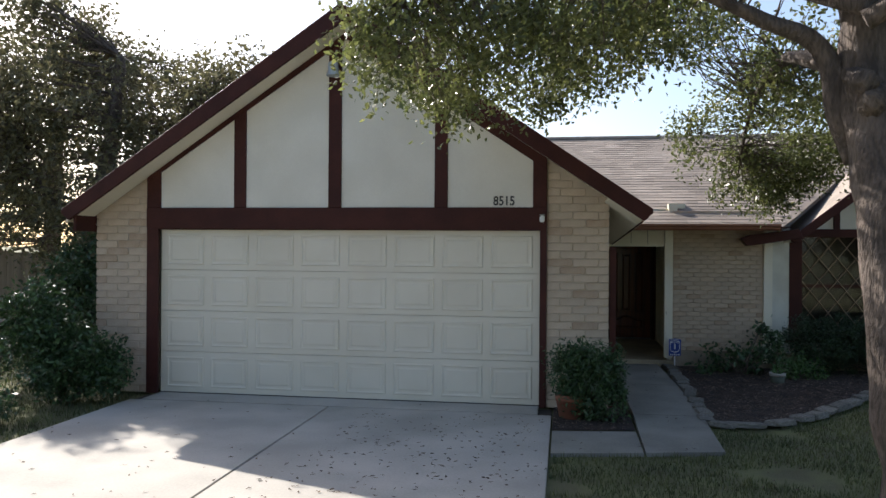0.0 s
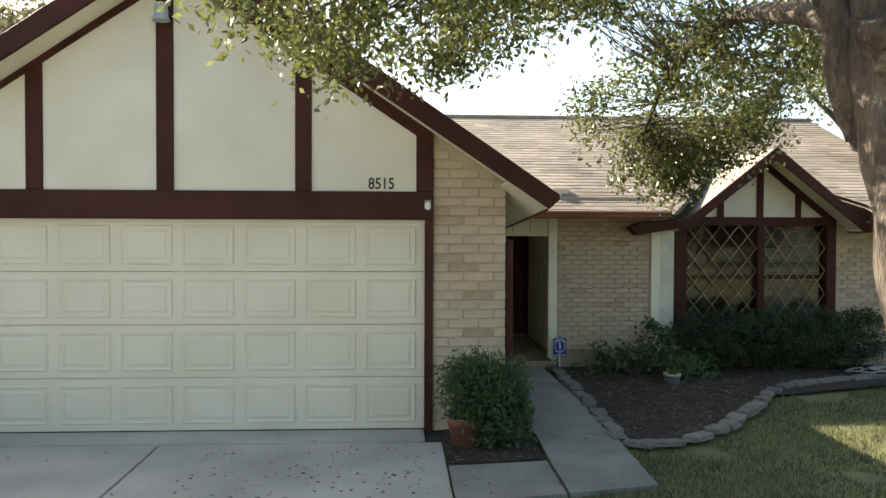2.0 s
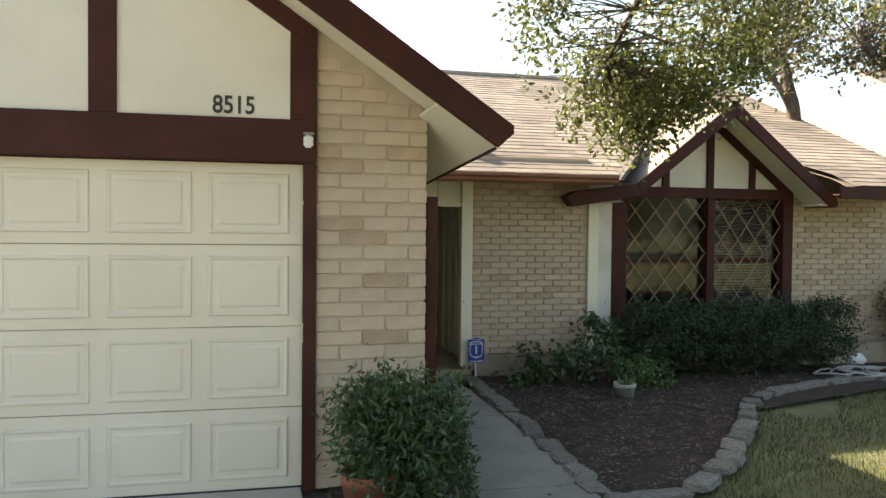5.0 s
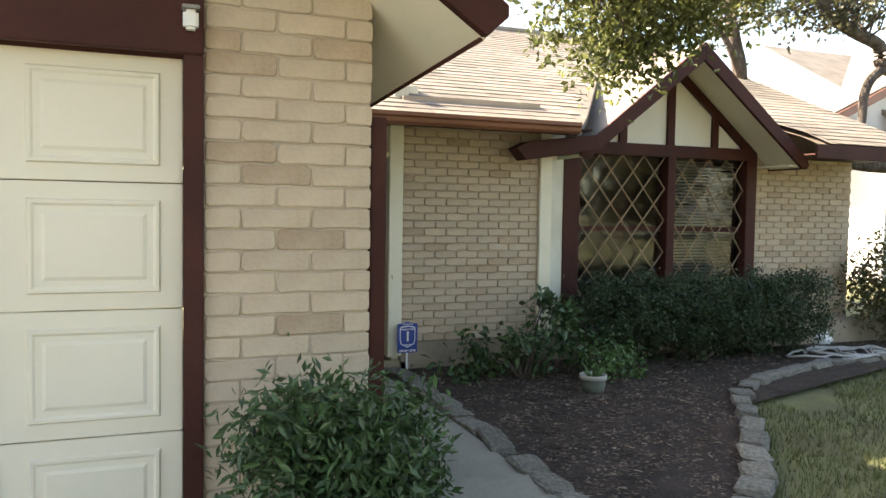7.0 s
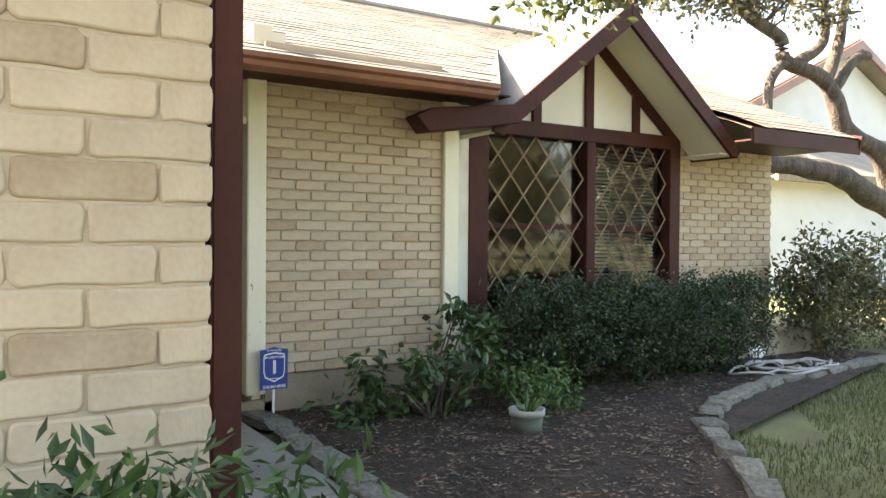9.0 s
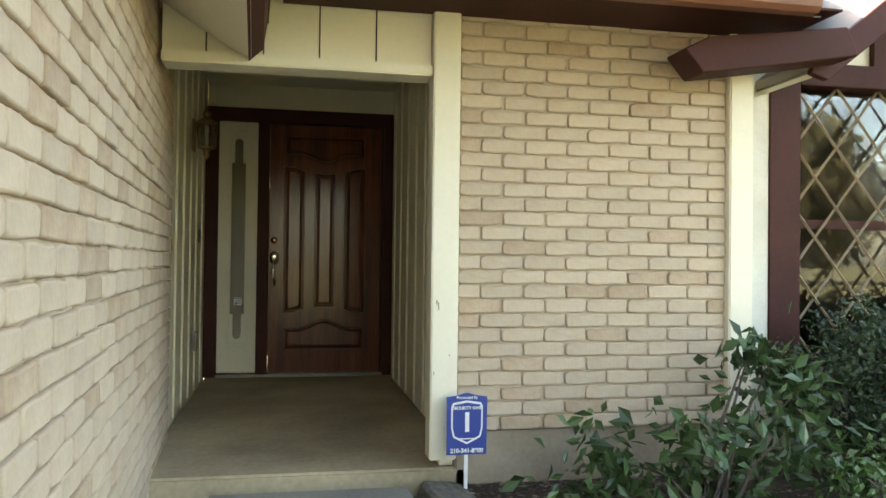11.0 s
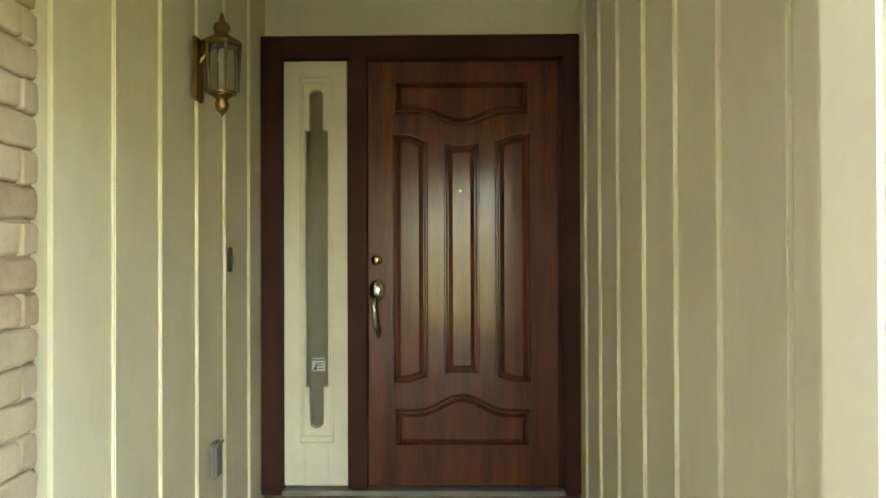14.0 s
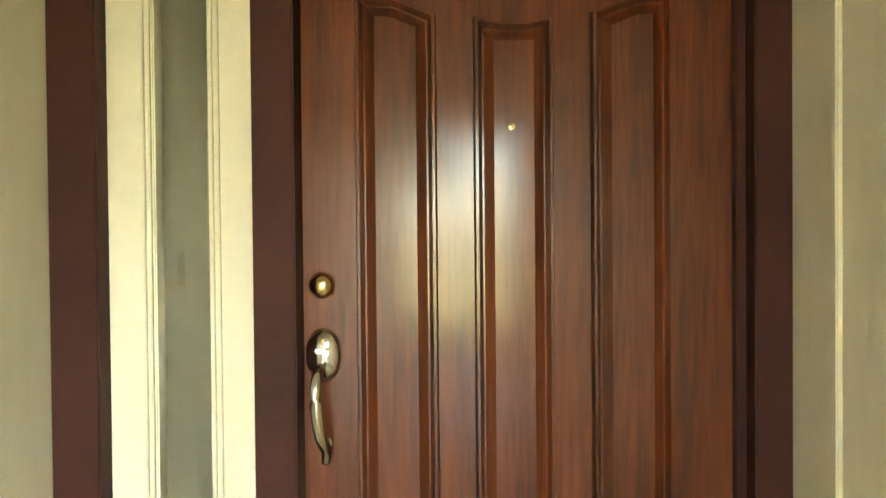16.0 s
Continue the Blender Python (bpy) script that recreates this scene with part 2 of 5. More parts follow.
def leaf_mesh(name, spots, size, mat, rng, long=1.9, droop=0.3):
    """Many small folded leaves, each two triangles pairs about a midrib, at the given spots."""
    n = len(spots)
    c = np.array(spots)
    u = rng.normal(size=(n, 3))
    u[:, 2] -= droop
    u /= np.linalg.norm(u, axis=1)[:, None]
    w = np.cross(u, rng.normal(size=(n, 3)))
    w /= np.linalg.norm(w, axis=1)[:, None] + 1e-9
    nn = np.cross(u, w)
    s = size * rng.uniform(0.65, 1.3, size=(n, 1))
    wide = s / long * 0.5
    verts = np.empty((n, 4, 3))
    verts[:, 0] = c
    verts[:, 1] = c + u * s * 0.5 + w * wide + nn * wide * 0.35
    verts[:, 2] = c + u * s
    verts[:, 3] = c + u * s * 0.5 - w * wide + nn * wide * 0.35
    k = np.arange(n)[:, None] * 4
    faces = np.concatenate([k + np.array([[0, 1, 2]]), k + np.array([[0, 2, 3]])]).tolist()
    mesh = bpy.data.meshes.new(name)
    mesh.from_pydata(verts.reshape(-1, 3).tolist(), [], faces)
    return mesh


def blob_spots(rng, centre, radii, count, hollow=0.0):
    p = rng.normal(size=(count, 3))
    p /= np.linalg.norm(p, axis=1)[:, None]
    r = rng.uniform(hollow ** 3, 1, size=(count, 1)) ** (1 / 3)
    return np.array(centre) + p * r * np.array(radii)


def clumps(rng, centre, radii, twigs, per, spread):
    """Leaves in small clumps along twigs, scattered through a rounded volume, with gaps between."""
    heads = blob_spots(rng, centre, radii, twigs)
    out = [heads[rng.integers(twigs, size=twigs * per)] + rng.normal(size=(twigs * per, 3)) * spread]
    return np.concatenate(out), heads


# ---- ground ----


def rise(x, y):
    """The height of the ground: it climbs a little towards the house beside the front walk."""
    a = min(1, max(0, (y - 8.0) / 3.8))
    b = min(1, max(0, (x - 1.6) / 0.5))
    return 0.10 * a * a * (3 - 2 * a) * b


def ground_sheet():
    xs = [-900, -200, -60, -25] + [-12 + 0.5 * i for i in range(70)] + [30, 60, 200, 900]
    ys = [-900, -200, -60, -30, -16] + [-9 + 0.5 * i for i in range(62)] + [30, 60, 200, 900]
    verts = [(x, y, rise(x, y) - 0.03 + (0.012 * noise.noise(Vector((x, y, 0))) if abs(x) < 25 and abs(y) < 25 else 0)) for y in ys for x in xs]
    w = len(xs)
    faces = [(j * w + i, j * w + i + 1, (j + 1) * w + i + 1, (j + 1) * w + i) for j in range(len(ys) - 1) for i in range(w - 1)]
    mesh = bpy.data.meshes.new("ground")
    mesh.from_pydata(verts, [], faces)
    for p in mesh.polygons:
        p.use_smooth = True
    return tagged(put("ground", mesh, GRASS_SOIL), "thin green lawn over bare brown soil", "ground", kind="structure")


ground = ground_sheet()

driveway = thing("driveway", (-1.4, 4, 0), "pale grey concrete driveway slabs with dark joints and leaf stains", "driveway", kind="structure")
part("joint_bed", box(-4.0, 1.2, -8, 8.94, -0.12, -0.025), JOINT, driveway)
SEAMS_Y = [-8.0, -3.2, 0.9, 4.75, 8.52]
for x0, x1 in ((-4.0, -1.45), (-1.435, 1.2)):
    for y0, y1 in zip(SEAMS_Y, SEAMS_Y[1:]):
        part("slab", box(x0, x1, y0 + 0.007, y1 - 0.007, -0.1, 0.0, 0.006), CONCRETE, driveway)
part("apron", box(-3.86, 1.04, 8.53, 9.06, -0.1, 0.004, 0.006), CONCRETE, driveway)

front_walk = thing("front_walk", (2.4, 9, 0), "grey concrete garden walk leading to the porch, darkened for shade", "path", kind="structure")
WALK = lambda x, y: 0.01 + 0.13 * max(0, (y - 7.8) / 4.1)
part("slab", slab([(1.22, 6.84), (2.08, 7.0), (2.08, 7.86), (1.22, 7.74)], -0.1, 0.006), WALKWAY_SHADED, front_walk)
part("slab", slab([(2.10, 7.0), (2.84, 7.16), (2.88, 8.6), (2.12, 8.6)], -0.1, WALK), WALKWAY_SHADED, front_walk)
part("slab", slab([(2.12, 8.612), (2.88, 8.612), (2.84, 10.3), (2.08, 10.3)], -0.1, WALK), WALKWAY_SHADED, front_walk)
part("slab", slab([(2.08, 10.312), (2.84, 10.312), (2.76, 11.86), (1.93, 11.86)], -0.1, WALK), WALKWAY_SHADED, front_walk)

porch = tagged(part("porch_floor", box(1.6, 3.06, 11.95, 14.9, -0.1, 0.19, 0.012), PORCH), "brown-stained smooth concrete porch floor", "floor", kind="structure")

road = tagged(part("road", box(-80, 80, -17, -9.5, -0.2, -0.05), ASPHALT), "pale grey sunlit concrete street", "road", kind="structure")


def bed_patch(outline, name):
    bm = bmesh.new()
    c = Vector((sum(p[0] for p in outline) / len(outline), sum(p[1] for p in outline) / len(outline)))
    rows = []
    for s in (0.02, 0.35, 0.7, 1.0):
        rows.append([bm.verts.new((c.x + (x - c.x) * s, c.y + (y - c.y) * s,
                                   rise(c.x + (x - c.x) * s, c.y + (y - c.y) * s) + 0.012 + 0.02 * noise.noise(Vector((x * s * 3, y * s * 3, 1))))) for x, y in outline])
    bm.faces.new(rows[0])
    for a, b in zip(rows, rows[1:]):
        for i in range(len(outline)):
            j = (i + 1) % len(outline)
            bm.faces.new((a[i], b[i], b[j], a[j]))
    bmesh.ops.recalc_face_normals(bm, faces=bm.faces[:])
    return tagged(part(name, bm, MULCH), "dark brown mulched flower bed with leaf litter", "flower bed", kind="structure")


EDGE = [(2.92, 11.7, 0), (2.92, 10.4, 0), (2.93, 9.2, 0), (2.93, 8.45, 0), (3.2, 8.3, 0), (3.9, 8.68, 0), (4.75, 9.6, 0), (5.5, 10.5, 0), (6.6, 10.95, 0), (7.6, 11.1, 0), (9.3, 11.3, 0)]
EDGE_LINE = smooth_line(EDGE, 8)
bed_patch([(p.x, p.y) for p in EDGE_LINE[::2]] + [(9.3, 12.3), (2.95, 12.3)], "mulch_bed")
bed_patch([(1.22, 7.76), (2.08, 7.88), (2.08, 8.6), (2.0, 10.3), (1.88, 11.8), (1.7, 11.8), (1.8, 8.97), (1.22, 8.97)], "mulch_bed")

# ---- house shell ----
GABLE_X, GABLE_Z, GABLE_SLOPE = -1.31, 4.80, 0.678


def garage_roof_z(x):
    return GABLE_Z - GABLE_SLOPE * abs(x - GABLE_X)


F = 8.95
SIDE_X = lambda y: 1.852 - 0.059 * (y - F)        # face of the brick wall beside the walk
house_core = tagged(part("wall_garage", prism([(-4.72, 0), (-3.95, 0), (-3.95, 2.2), (1.09, 2.2), (1.09, 0), (1.843, 0), (1.843, garage_roof_z(1.843) - 0.1),
                                               (GABLE_X, GABLE_Z - 0.1), (-4.72, garage_roof_z(-4.72) - 0.1)], F + 0.005, F + 0.2), MORTAR),
                    "tan brick garage gable wall", "wall", kind="structure")
side_wall = tagged(part("wall_entry_side", slab([(1.40, F + 0.2), (SIDE_X(F + 0.2) - 0.01, F + 0.2), (SIDE_X(12.8) - 0.01, 12.8), (1.40, 12.8)], 0, 2.3), MORTAR), "tan brick garage side wall beside the porch", "wall", kind="structure")
tagged(part("wall_garage_left", box(-4.72, -4.5, F + 0.2, 20, 0, 2.4), MORTAR), "tan brick outer garage wall", "wall", kind="structure")
entry_wall = tagged(part("wall_entry", box(2.99, 4.32, 11.94, 12.15, 0.36, 2.5), MORTAR), "weathered tan brick entry wall", "wall", kind="structure")
tagged(part("foundation", box(2.99, 9.0, 11.95, 12.2, -0.1, 0.36, 0.01), FOUNDATION), "stained concrete foundation strip", "foundation", kind="structure")
right_wall = tagged(part("wall_right", box(7.2, 8.68, 12.34, 12.55, 0.2, 2.5), MORTAR), "tan brick front wall", "wall", kind="structure")
tagged(part("wall_jog", box(4.33, 4.79, 12.28, 12.5, 0.2, 2.6), PAINTED_BRICK), "white-painted brick return wall", "wall", kind="structure")
tagged(part("wall_back", box(-4.5, 8.9, 20.4, 20.5, 0, 2.2), MORTAR), "plain back wall of the house", "wall", kind="structure")
tagged(part("wall_east", box(8.5, 8.68, 12.55, 20.5, 0, 2.25), MORTAR), "tan brick end wall", "wall", kind="structure")
# room behind the glass, its shade painted in rather than lit
tagged(part("wall_window_back", box(4.3, 8.5, 14.6, 14.7, 0, 3.2), INSIDE), "room wall behind the window, coloured near black for the unlit room", "wall", kind="structure")
tagged(part("floor_inside", box(4.3, 8.5, 12.56, 14.6, 0.0, 0.2), INSIDE), "room floor, coloured near black for the unlit room", "floor", kind="structure")

# porch walls in vertical board siding
siding_l = tagged(part("wall_porch_left", box(1.45, 1.585, 12.802, 14.9, 0.1, 2.62), SIDING), "cream vertical board siding of the porch", "wall", kind="structure")
siding_r = tagged(part("wall_porch_right", box(3.06, 3.2, 12.15, 14.9, 0.1, 2.62), SIDING), "cream vertical board siding of the porch", "wall", kind="structure")
tagged(part("wall_porch_return", box(2.93, 3.06, 12.0, 12.15, 0.19, 2.62), SIDING), "cream painted porch return", "wall", kind="structure")
porch_back = tagged(part("wall_porch_back", box(1.60, 3.06, 14.82, 14.95, 2.31, 2.62), SIDING), "cream siding above the front door", "wall", kind="structure")
tagged(part("ceiling_porch", box(1.60, 3.06, 12.06, 14.82, 2.50, 2.54), CREAM), "cream painted porch ceiling", "ceiling", kind="structure")


def battens(wall, x, ys, z0, z1, side):
    for y in ys:
        part("batten", box(min(x, x + side * 0.012), max(x, x + side * 0.012), y - 0.012, y + 0.012, z0, z1, 0.003), SIDING, wall)


battens(siding_l, 1.585, [12.93, 13.25, 13.57, 13.90, 14.22, 14.57], 0.19, 2.5, 1)
battens(siding_r, 3.06, [12.20, 12.53, 12.88, 13.21, 13.55, 13.92, 14.27, 14.6], 0.19, 2.5, -1)

header = tagged(part("porch_header", box(1.70, 2.86, 11.95, 12.05, 2.0, 2.45), CREAM), "cream board panel above the porch opening", "wall", kind="structure")
part("lower_trim", box(1.702, 2.86, 11.90, 12.06, 1.95, 2.0, 0.006), CREAM, header)
for x in (1.88, 2.12, 2.36, 2.61):
    part("board_joint", box(x - 0.003, x + 0.003, 11.945, 11.952, 2.0, 2.45), JOINT, header)

corner_post = tagged(part("corner_post", box(2.862, 2.985, 11.885, 12.0, 0.24, 2.38, 0.006), CREAM), "cream painted corner post beside the porch", "post", kind="structure")
for x, z, w, h in ((2.885, 0.93, 0.006, 0.02), (2.893, 0.905, 0.005, 0.035), (2.945, 0.70, 0.004, 0.01), (2.875, 0.62, 0.004, 0.014)):
    part("paint_chip", box(x, x + w, 11.8838, 11.8852, z, z + h), FOUNDATION, corner_post)
tagged(part("corner_board", box(4.315, 4.44, 11.89, 12.28, 0.2, 2.3, 0.006), CREAM), "cream painted corner board at the wall end", "trim", kind="structure")

# ---- garage front: timber trim, stucco panels, door ----
timber = thing("timber_trim", (-1.4, F, 2.2), "dark brown half-timber boards on the gable", "trim", kind="structure")
Y0, Y1 = F - 0.035, F + 0.003
part("beam", box(-4.02, 1.125, Y0 - 0.012, Y1, 2.13, 2.40, 0.006), BROWN, timber)
part("post", box(-4.02, -3.86, Y0, Y1, 0.0, 2.13, 0.005), BROWN, timber)
part("post", box(1.045, 1.125, Y0, Y1, 0.0, 2.13, 0.005), BROWN, timber)


def inner_z(x):
    return 4.50 - 0.665 * abs(x + 1.36)


for x0, x1 in ((-4.02, -3.83), (-2.83, -2.67), (-1.585, -1.42), (-0.24, -0.08), (0.957, 1.125)):
    part("post", prism([(x0, 2.40), (x1, 2.40), (x1, inner_z(x1) + 0.08), (x0, inner_z(x0) + 0.08)], Y0, Y1, bevel=0.004), BROWN, timber)
for x0 in (-4.02, 1.125):
    part("rake_board", prism([(x0, inner_z(x0)), (-1.36, inner_z(-1.36)), (-1.36, inner_z(-1.36) + 0.19), (x0, inner_z(x0) + 0.17)], Y0 - 0.006, Y1 - 0.002, bevel=0.004), BROWN, timber)
stucco = thing("stucco_panels", (-1.4, F, 2.6), "off-white stucco panels between the gable boards", "wall panel", kind="structure")
for x0, x1 in ((-3.83, -2.83), (-2.67, -1.585), (-1.42, -0.24), (-0.08, 0.957)):
    part("panel", prism([(x0 - 0.02, 2.38), (x1 + 0.02, 2.38), (x1 + 0.02, inner_z(x1) + 0.05)] + ([(-1.36, inner_z(-1.36) + 0.04)] if x0 < -1.36 < x1 else [])
                        + [(x0 - 0.02, inner_z(x0) + 0.05)], F - 0.012, F + 0.002), STUCCO, stucco)

garage_door = thing("garage_door", (-1.4, 9.0, 0), "cream sectional garage door with raised panels, closed", "garage door", kind="structure")
DX0, DX1, DH = -3.86, 1.045, 2.13
for row in range(4):
    z0 = 0.012 + row * (DH - 0.012) / 4
    z1 = z0 + (DH - 0.012) / 4 - 0.005
    section = part("section", box(DX0, DX1, 9.0, 9.04, z0, z1, 0.004), DOORPAINT, garage_door)
    for col in range(8):
        w = (DX1 - DX0 - 0.08) / 8
        cx = DX0 + 0.04 + w * (col + 0.5)
        bm = bmesh.new()
        hx, hz, cz = w * 0.42, 0.195, (z0 + z1) / 2
        loops = []
        for inset, y in ((0.0, 9.001), (0.008, 8.988), (0.02, 8.988), (0.03, 8.995), (0.055, 8.995), (0.07, 8.989)):
            loops.append([bm.verts.new((cx + sx * (hx - inset), y, cz + sz * (hz - inset))) for sx, sz in ((-1, -1), (1, -1), (1, 1), (-1, 1))])
        for a, b in zip(loops, loops[1:]):
            for i in range(4):
                bm.faces.new((a[i], a[(i + 1) % 4], b[(i + 1) % 4], b[i]))
        bm.faces.new(loops[-1])
        part("raised_panel", bm, DOORPAINT, section)
part("seal", box(DX0, DX1, 8.995, 9.03, 0.004, 0.014), IRON, garage_door)
tagged(part("garage_header", box(-3.95, 1.09, 9.0, 9.1, 2.12, 2.2), BROWN), "dark brown garage door header", "trim", kind="structure")

# ---- garage roof ----
garage_roof = thing("garage_roof", (-1.3, 9, 3), "brown shingled gable roof over the garage", "roof", kind="structure")
for side in (-1, 1):
    xe = GABLE_X + side * 3.60
    ze = garage_roof_z(xe)
    xm = 1.55 if side > 0 else xe
    zm = garage_roof_z(xm)
    part("roof_slope", prism([(GABLE_X, GABLE_Z), (xm, zm), (xm, zm - 0.06), (GABLE_X, GABLE_Z - 0.06)], 8.52, 19.5), SHINGLE_BED, garage_roof)
    part("fascia", prism([(GABLE_X, GABLE_Z + 0.015), (xe + side * 0.02, ze + 0.0), (xe + side * 0.02, ze - 0.05), (xe - side * 0.08, ze - 0.135), (GABLE_X, GABLE_Z - 0.225)], 8.47, 8.52, bevel=0.004), BROWN, garage_roof)
    if side < 0:
        part("soffit", prism([(GABLE_X, GABLE_Z - 0.15), (xe + 0.02, ze - 0.13), (xe + 0.02, ze - 0.16), (GABLE_X, GABLE_Z - 0.18)], 8.52, F - 0.03), CREAM, garage_roof)
        part("eave_soffit", box(xe + 0.13, -4.76, F, 19, ze - 0.19, ze - 0.17), CREAM, garage_roof)
        part("eave_fascia", box(xe + 0.11, xe + 0.15, 8.53, 19, ze - 0.27, ze + 0.01, 0.004), BROWN, garage_roof)
    else:
        part("soffit", prism([(GABLE_X, GABLE_Z - 0.15), (1.842, garage_roof_z(1.842) - 0.13), (1.842, garage_roof_z(1.842) - 0.16), (GABLE_X, GABLE_Z - 0.18)], 8.52, F - 0.03), CREAM, garage_roof)


def between(near, far, y0, y1):
    """A board drawn from one outline in x and z at y0 to another at y1."""
    bm = bmesh.new()
    a = [bm.verts.new((x, y0, z)) for x, z in near]
    b = [bm.verts.new((x, y1, z)) for x, z in far]
    bm.faces.new(a)
    bm.faces.new(b[::-1])
    for i in range(len(a)):
        j = (i + 1) % len(a)
        bm.faces.new((a[j], a[i], b[i], b[j]))
    bmesh.ops.recalc_face_normals(bm, faces=bm.faces[:])
    return bm


# the eave beside the walk draws in and falls a little towards the porch; its soffit follows the roof slope
part("roof_slope", between([(1.55, 2.86), (2.29, 2.36), (2.29, 2.30), (1.55, 2.80)], [(1.40, 2.70), (2.14, 2.20), (2.14, 2.14), (1.40, 2.64)], 8.52, 11.93), SHINGLE_BED, garage_roof)
part("eave_soffit", between([(1.84, 2.50), (2.22, 2.235), (2.22, 2.215), (1.84, 2.48)], [(1.56, 2.315), (2.07, 1.99), (2.07, 1.97), (1.56, 2.295)], 8.521, 11.94), CREAM, garage_roof)
part("eave_fascia", between([(2.20, 2.205), (2.265, 2.26), (2.29, 2.355), (2.25, 2.355), (2.20, 2.25)], [(2.06, 1.965), (2.12, 2.02), (2.145, 2.205), (2.11, 2.205), (2.06, 2.03)], 8.522, 11.9), BROWN, garage_roof)
gate_post = tagged(part("gate_post", box(1.868, 1.945, 8.99, 9.06, 0.0, 1.93, 0.006), BROWN), "dark brown painted wooden post behind the brick corner", "post")

# ---- main roof ----
EAVE_Y, EAVE_Z, RIDGE_Y, RIDGE_Z = 11.45, 2.28, 16.0, 4.22
main_roof = thing("main_roof", (5, 13, 3), "weathered brown shingle roof above the entry", "roof", kind="structure")
PITCH = (RIDGE_Z - EAVE_Z) / (RIDGE_Y - EAVE_Y)
bm = bmesh.new()
rx0, rx1 = -1.0, 8.8
VALLEY = [(4.47, EAVE_Y), (4.76, 11.83), (6.06, 13.70), (7.38, 11.83), (7.38, EAVE_Y)]


def main_z(y):
    return EAVE_Z + PITCH * (y - EAVE_Y)


for low in (0.03, 0.09):
    ring = [bm.verts.new((x, y, main_z(y) - low)) for x, y in [(rx0, EAVE_Y)] + VALLEY + [(rx1, EAVE_Y), (rx1, RIDGE_Y), (rx0, RIDGE_Y)]]
    bm.faces.new(ring)
v = [bm.verts.new(p) for p in ((rx1, RIDGE_Y, RIDGE_Z - 0.03), (rx0, RIDGE_Y, RIDGE_Z - 0.03), (rx0, 20.6, 2.25), (rx1, 20.6, 2.25))]
bm.faces.new(v)
part("roof_deck", bm, SHINGLE_BED, main_roof)
part("ridge_cap", tube([(rx0, RIDGE_Y, RIDGE_Z - 0.02), (rx1, RIDGE_Y, RIDGE_Z - 0.02)], 0.05, 8), SHINGLE, main_roof)
part("soffit", box(2.2, 4.6, EAVE_Y + 0.03, 11.93, 2.235, 2.245), BROWN, main_roof)
part("soffit", box(7.4, 8.78, EAVE_Y + 0.03, 12.34, 2.155, 2.17), BROWN, main_roof)
bm = bmesh.new()
bm.faces.new([bm.verts.new(p) for p in ((8.6, 12.4, 2.2), (8.6, 20.4, 2.2), (8.6, RIDGE_Y, RIDGE_Z - 0.1))])
part("gable_end", bm, MORTAR, main_roof)
part("fascia", box(2.2, 4.45, EAVE_Y, EAVE_Y + 0.03, 2.195, 2.26, 0.004), BROWN, main_roof)
part("fascia", box(7.2, 8.83, EAVE_Y, EAVE_Y + 0.03, 2.10, 2.24, 0.004), BROWN, main_roof)
part("end_fascia", bm=(lambda b: b)(prism([(0, 0), (0.03, 0), (0.03, 0.15), (0, 0.15)], 0, 1)), mat=BROWN, parent=main_roof).matrix_basis = Matrix(
    ((1, 0, 0, rx1), (0, RIDGE_Y - EAVE_Y, 0, EAVE_Y), (0, RIDGE_Z - EAVE_Z, 1, EAVE_Z - 0.15), (0, 0, 0, 1)))

gutter = thing("gutter", (3.4, EAVE_Y, 2.2), "copper-brown metal gutter along the eave", "gutter", kind="structure")
profile = [(0.0, 0.0), (-0.055, 0.0), (-0.075, 0.02), (-0.08, 0.05), (-0.10, 0.065), (-0.10, 0.095), (-0.092, 0.095), (-0.088, 0.07), (-0.0, 0.06)]
bm = bmesh.new()
ends = [[bm.verts.new((x, EAVE_Y + y, 2.19 + z)) for y, z in profile] for x in (2.15, 4.42)]
for i in range(len(profile)):
    j = (i + 1) % len(profile)
    bm.faces.new((ends[0][i], ends[0][j], ends[1][j], ends[1][i]))
bm.faces.new(ends[0])
bm.faces.new(ends[1][::-1])
bmesh.ops.recalc_face_normals(bm, faces=bm.faces[:])
part("trough", bm, COPPER, gutter)

# ---- window gable ----
W = 12.32
PX, PZ = 6.06, 3.20


def bay_z(x):
    return PZ - 0.80 * abs(x - PX)


bay = thing("window_gable", (PX, W, 2.2), "small half-timbered gable above the front window", "gable", kind="structure")
part("panel_backing", prism([(4.79, 2.18), (7.19, 2.18), (7.19, bay_z(7.19) - 0.05), (PX, PZ - 0.02), (4.79, bay_z(4.79) - 0.05)], W, W + 0.15), STUCCO, bay)
for x0, x1 in ((4.78, 4.95), (5.43, 5.52), (6.02, 6.11), (6.60, 6.68), (7.09, 7.21)):
    part("post", prism([(x0, 2.2), (x1, 2.2), (x1, bay_z(x1) - 0.06), (x0, bay_z(x0) - 0.06)], W - 0.04, W - 0.002, bevel=0.004), BROWN, bay)
for x0 in (4.78, 7.21):
    part("rake_board", prism([(x0, bay_z(x0) - 0.20), (PX, PZ - 0.20), (PX, PZ - 0.06), (x0, bay_z(x0) - 0.06)], W - 0.046, W - 0.006, bevel=0.004), BROWN, bay)
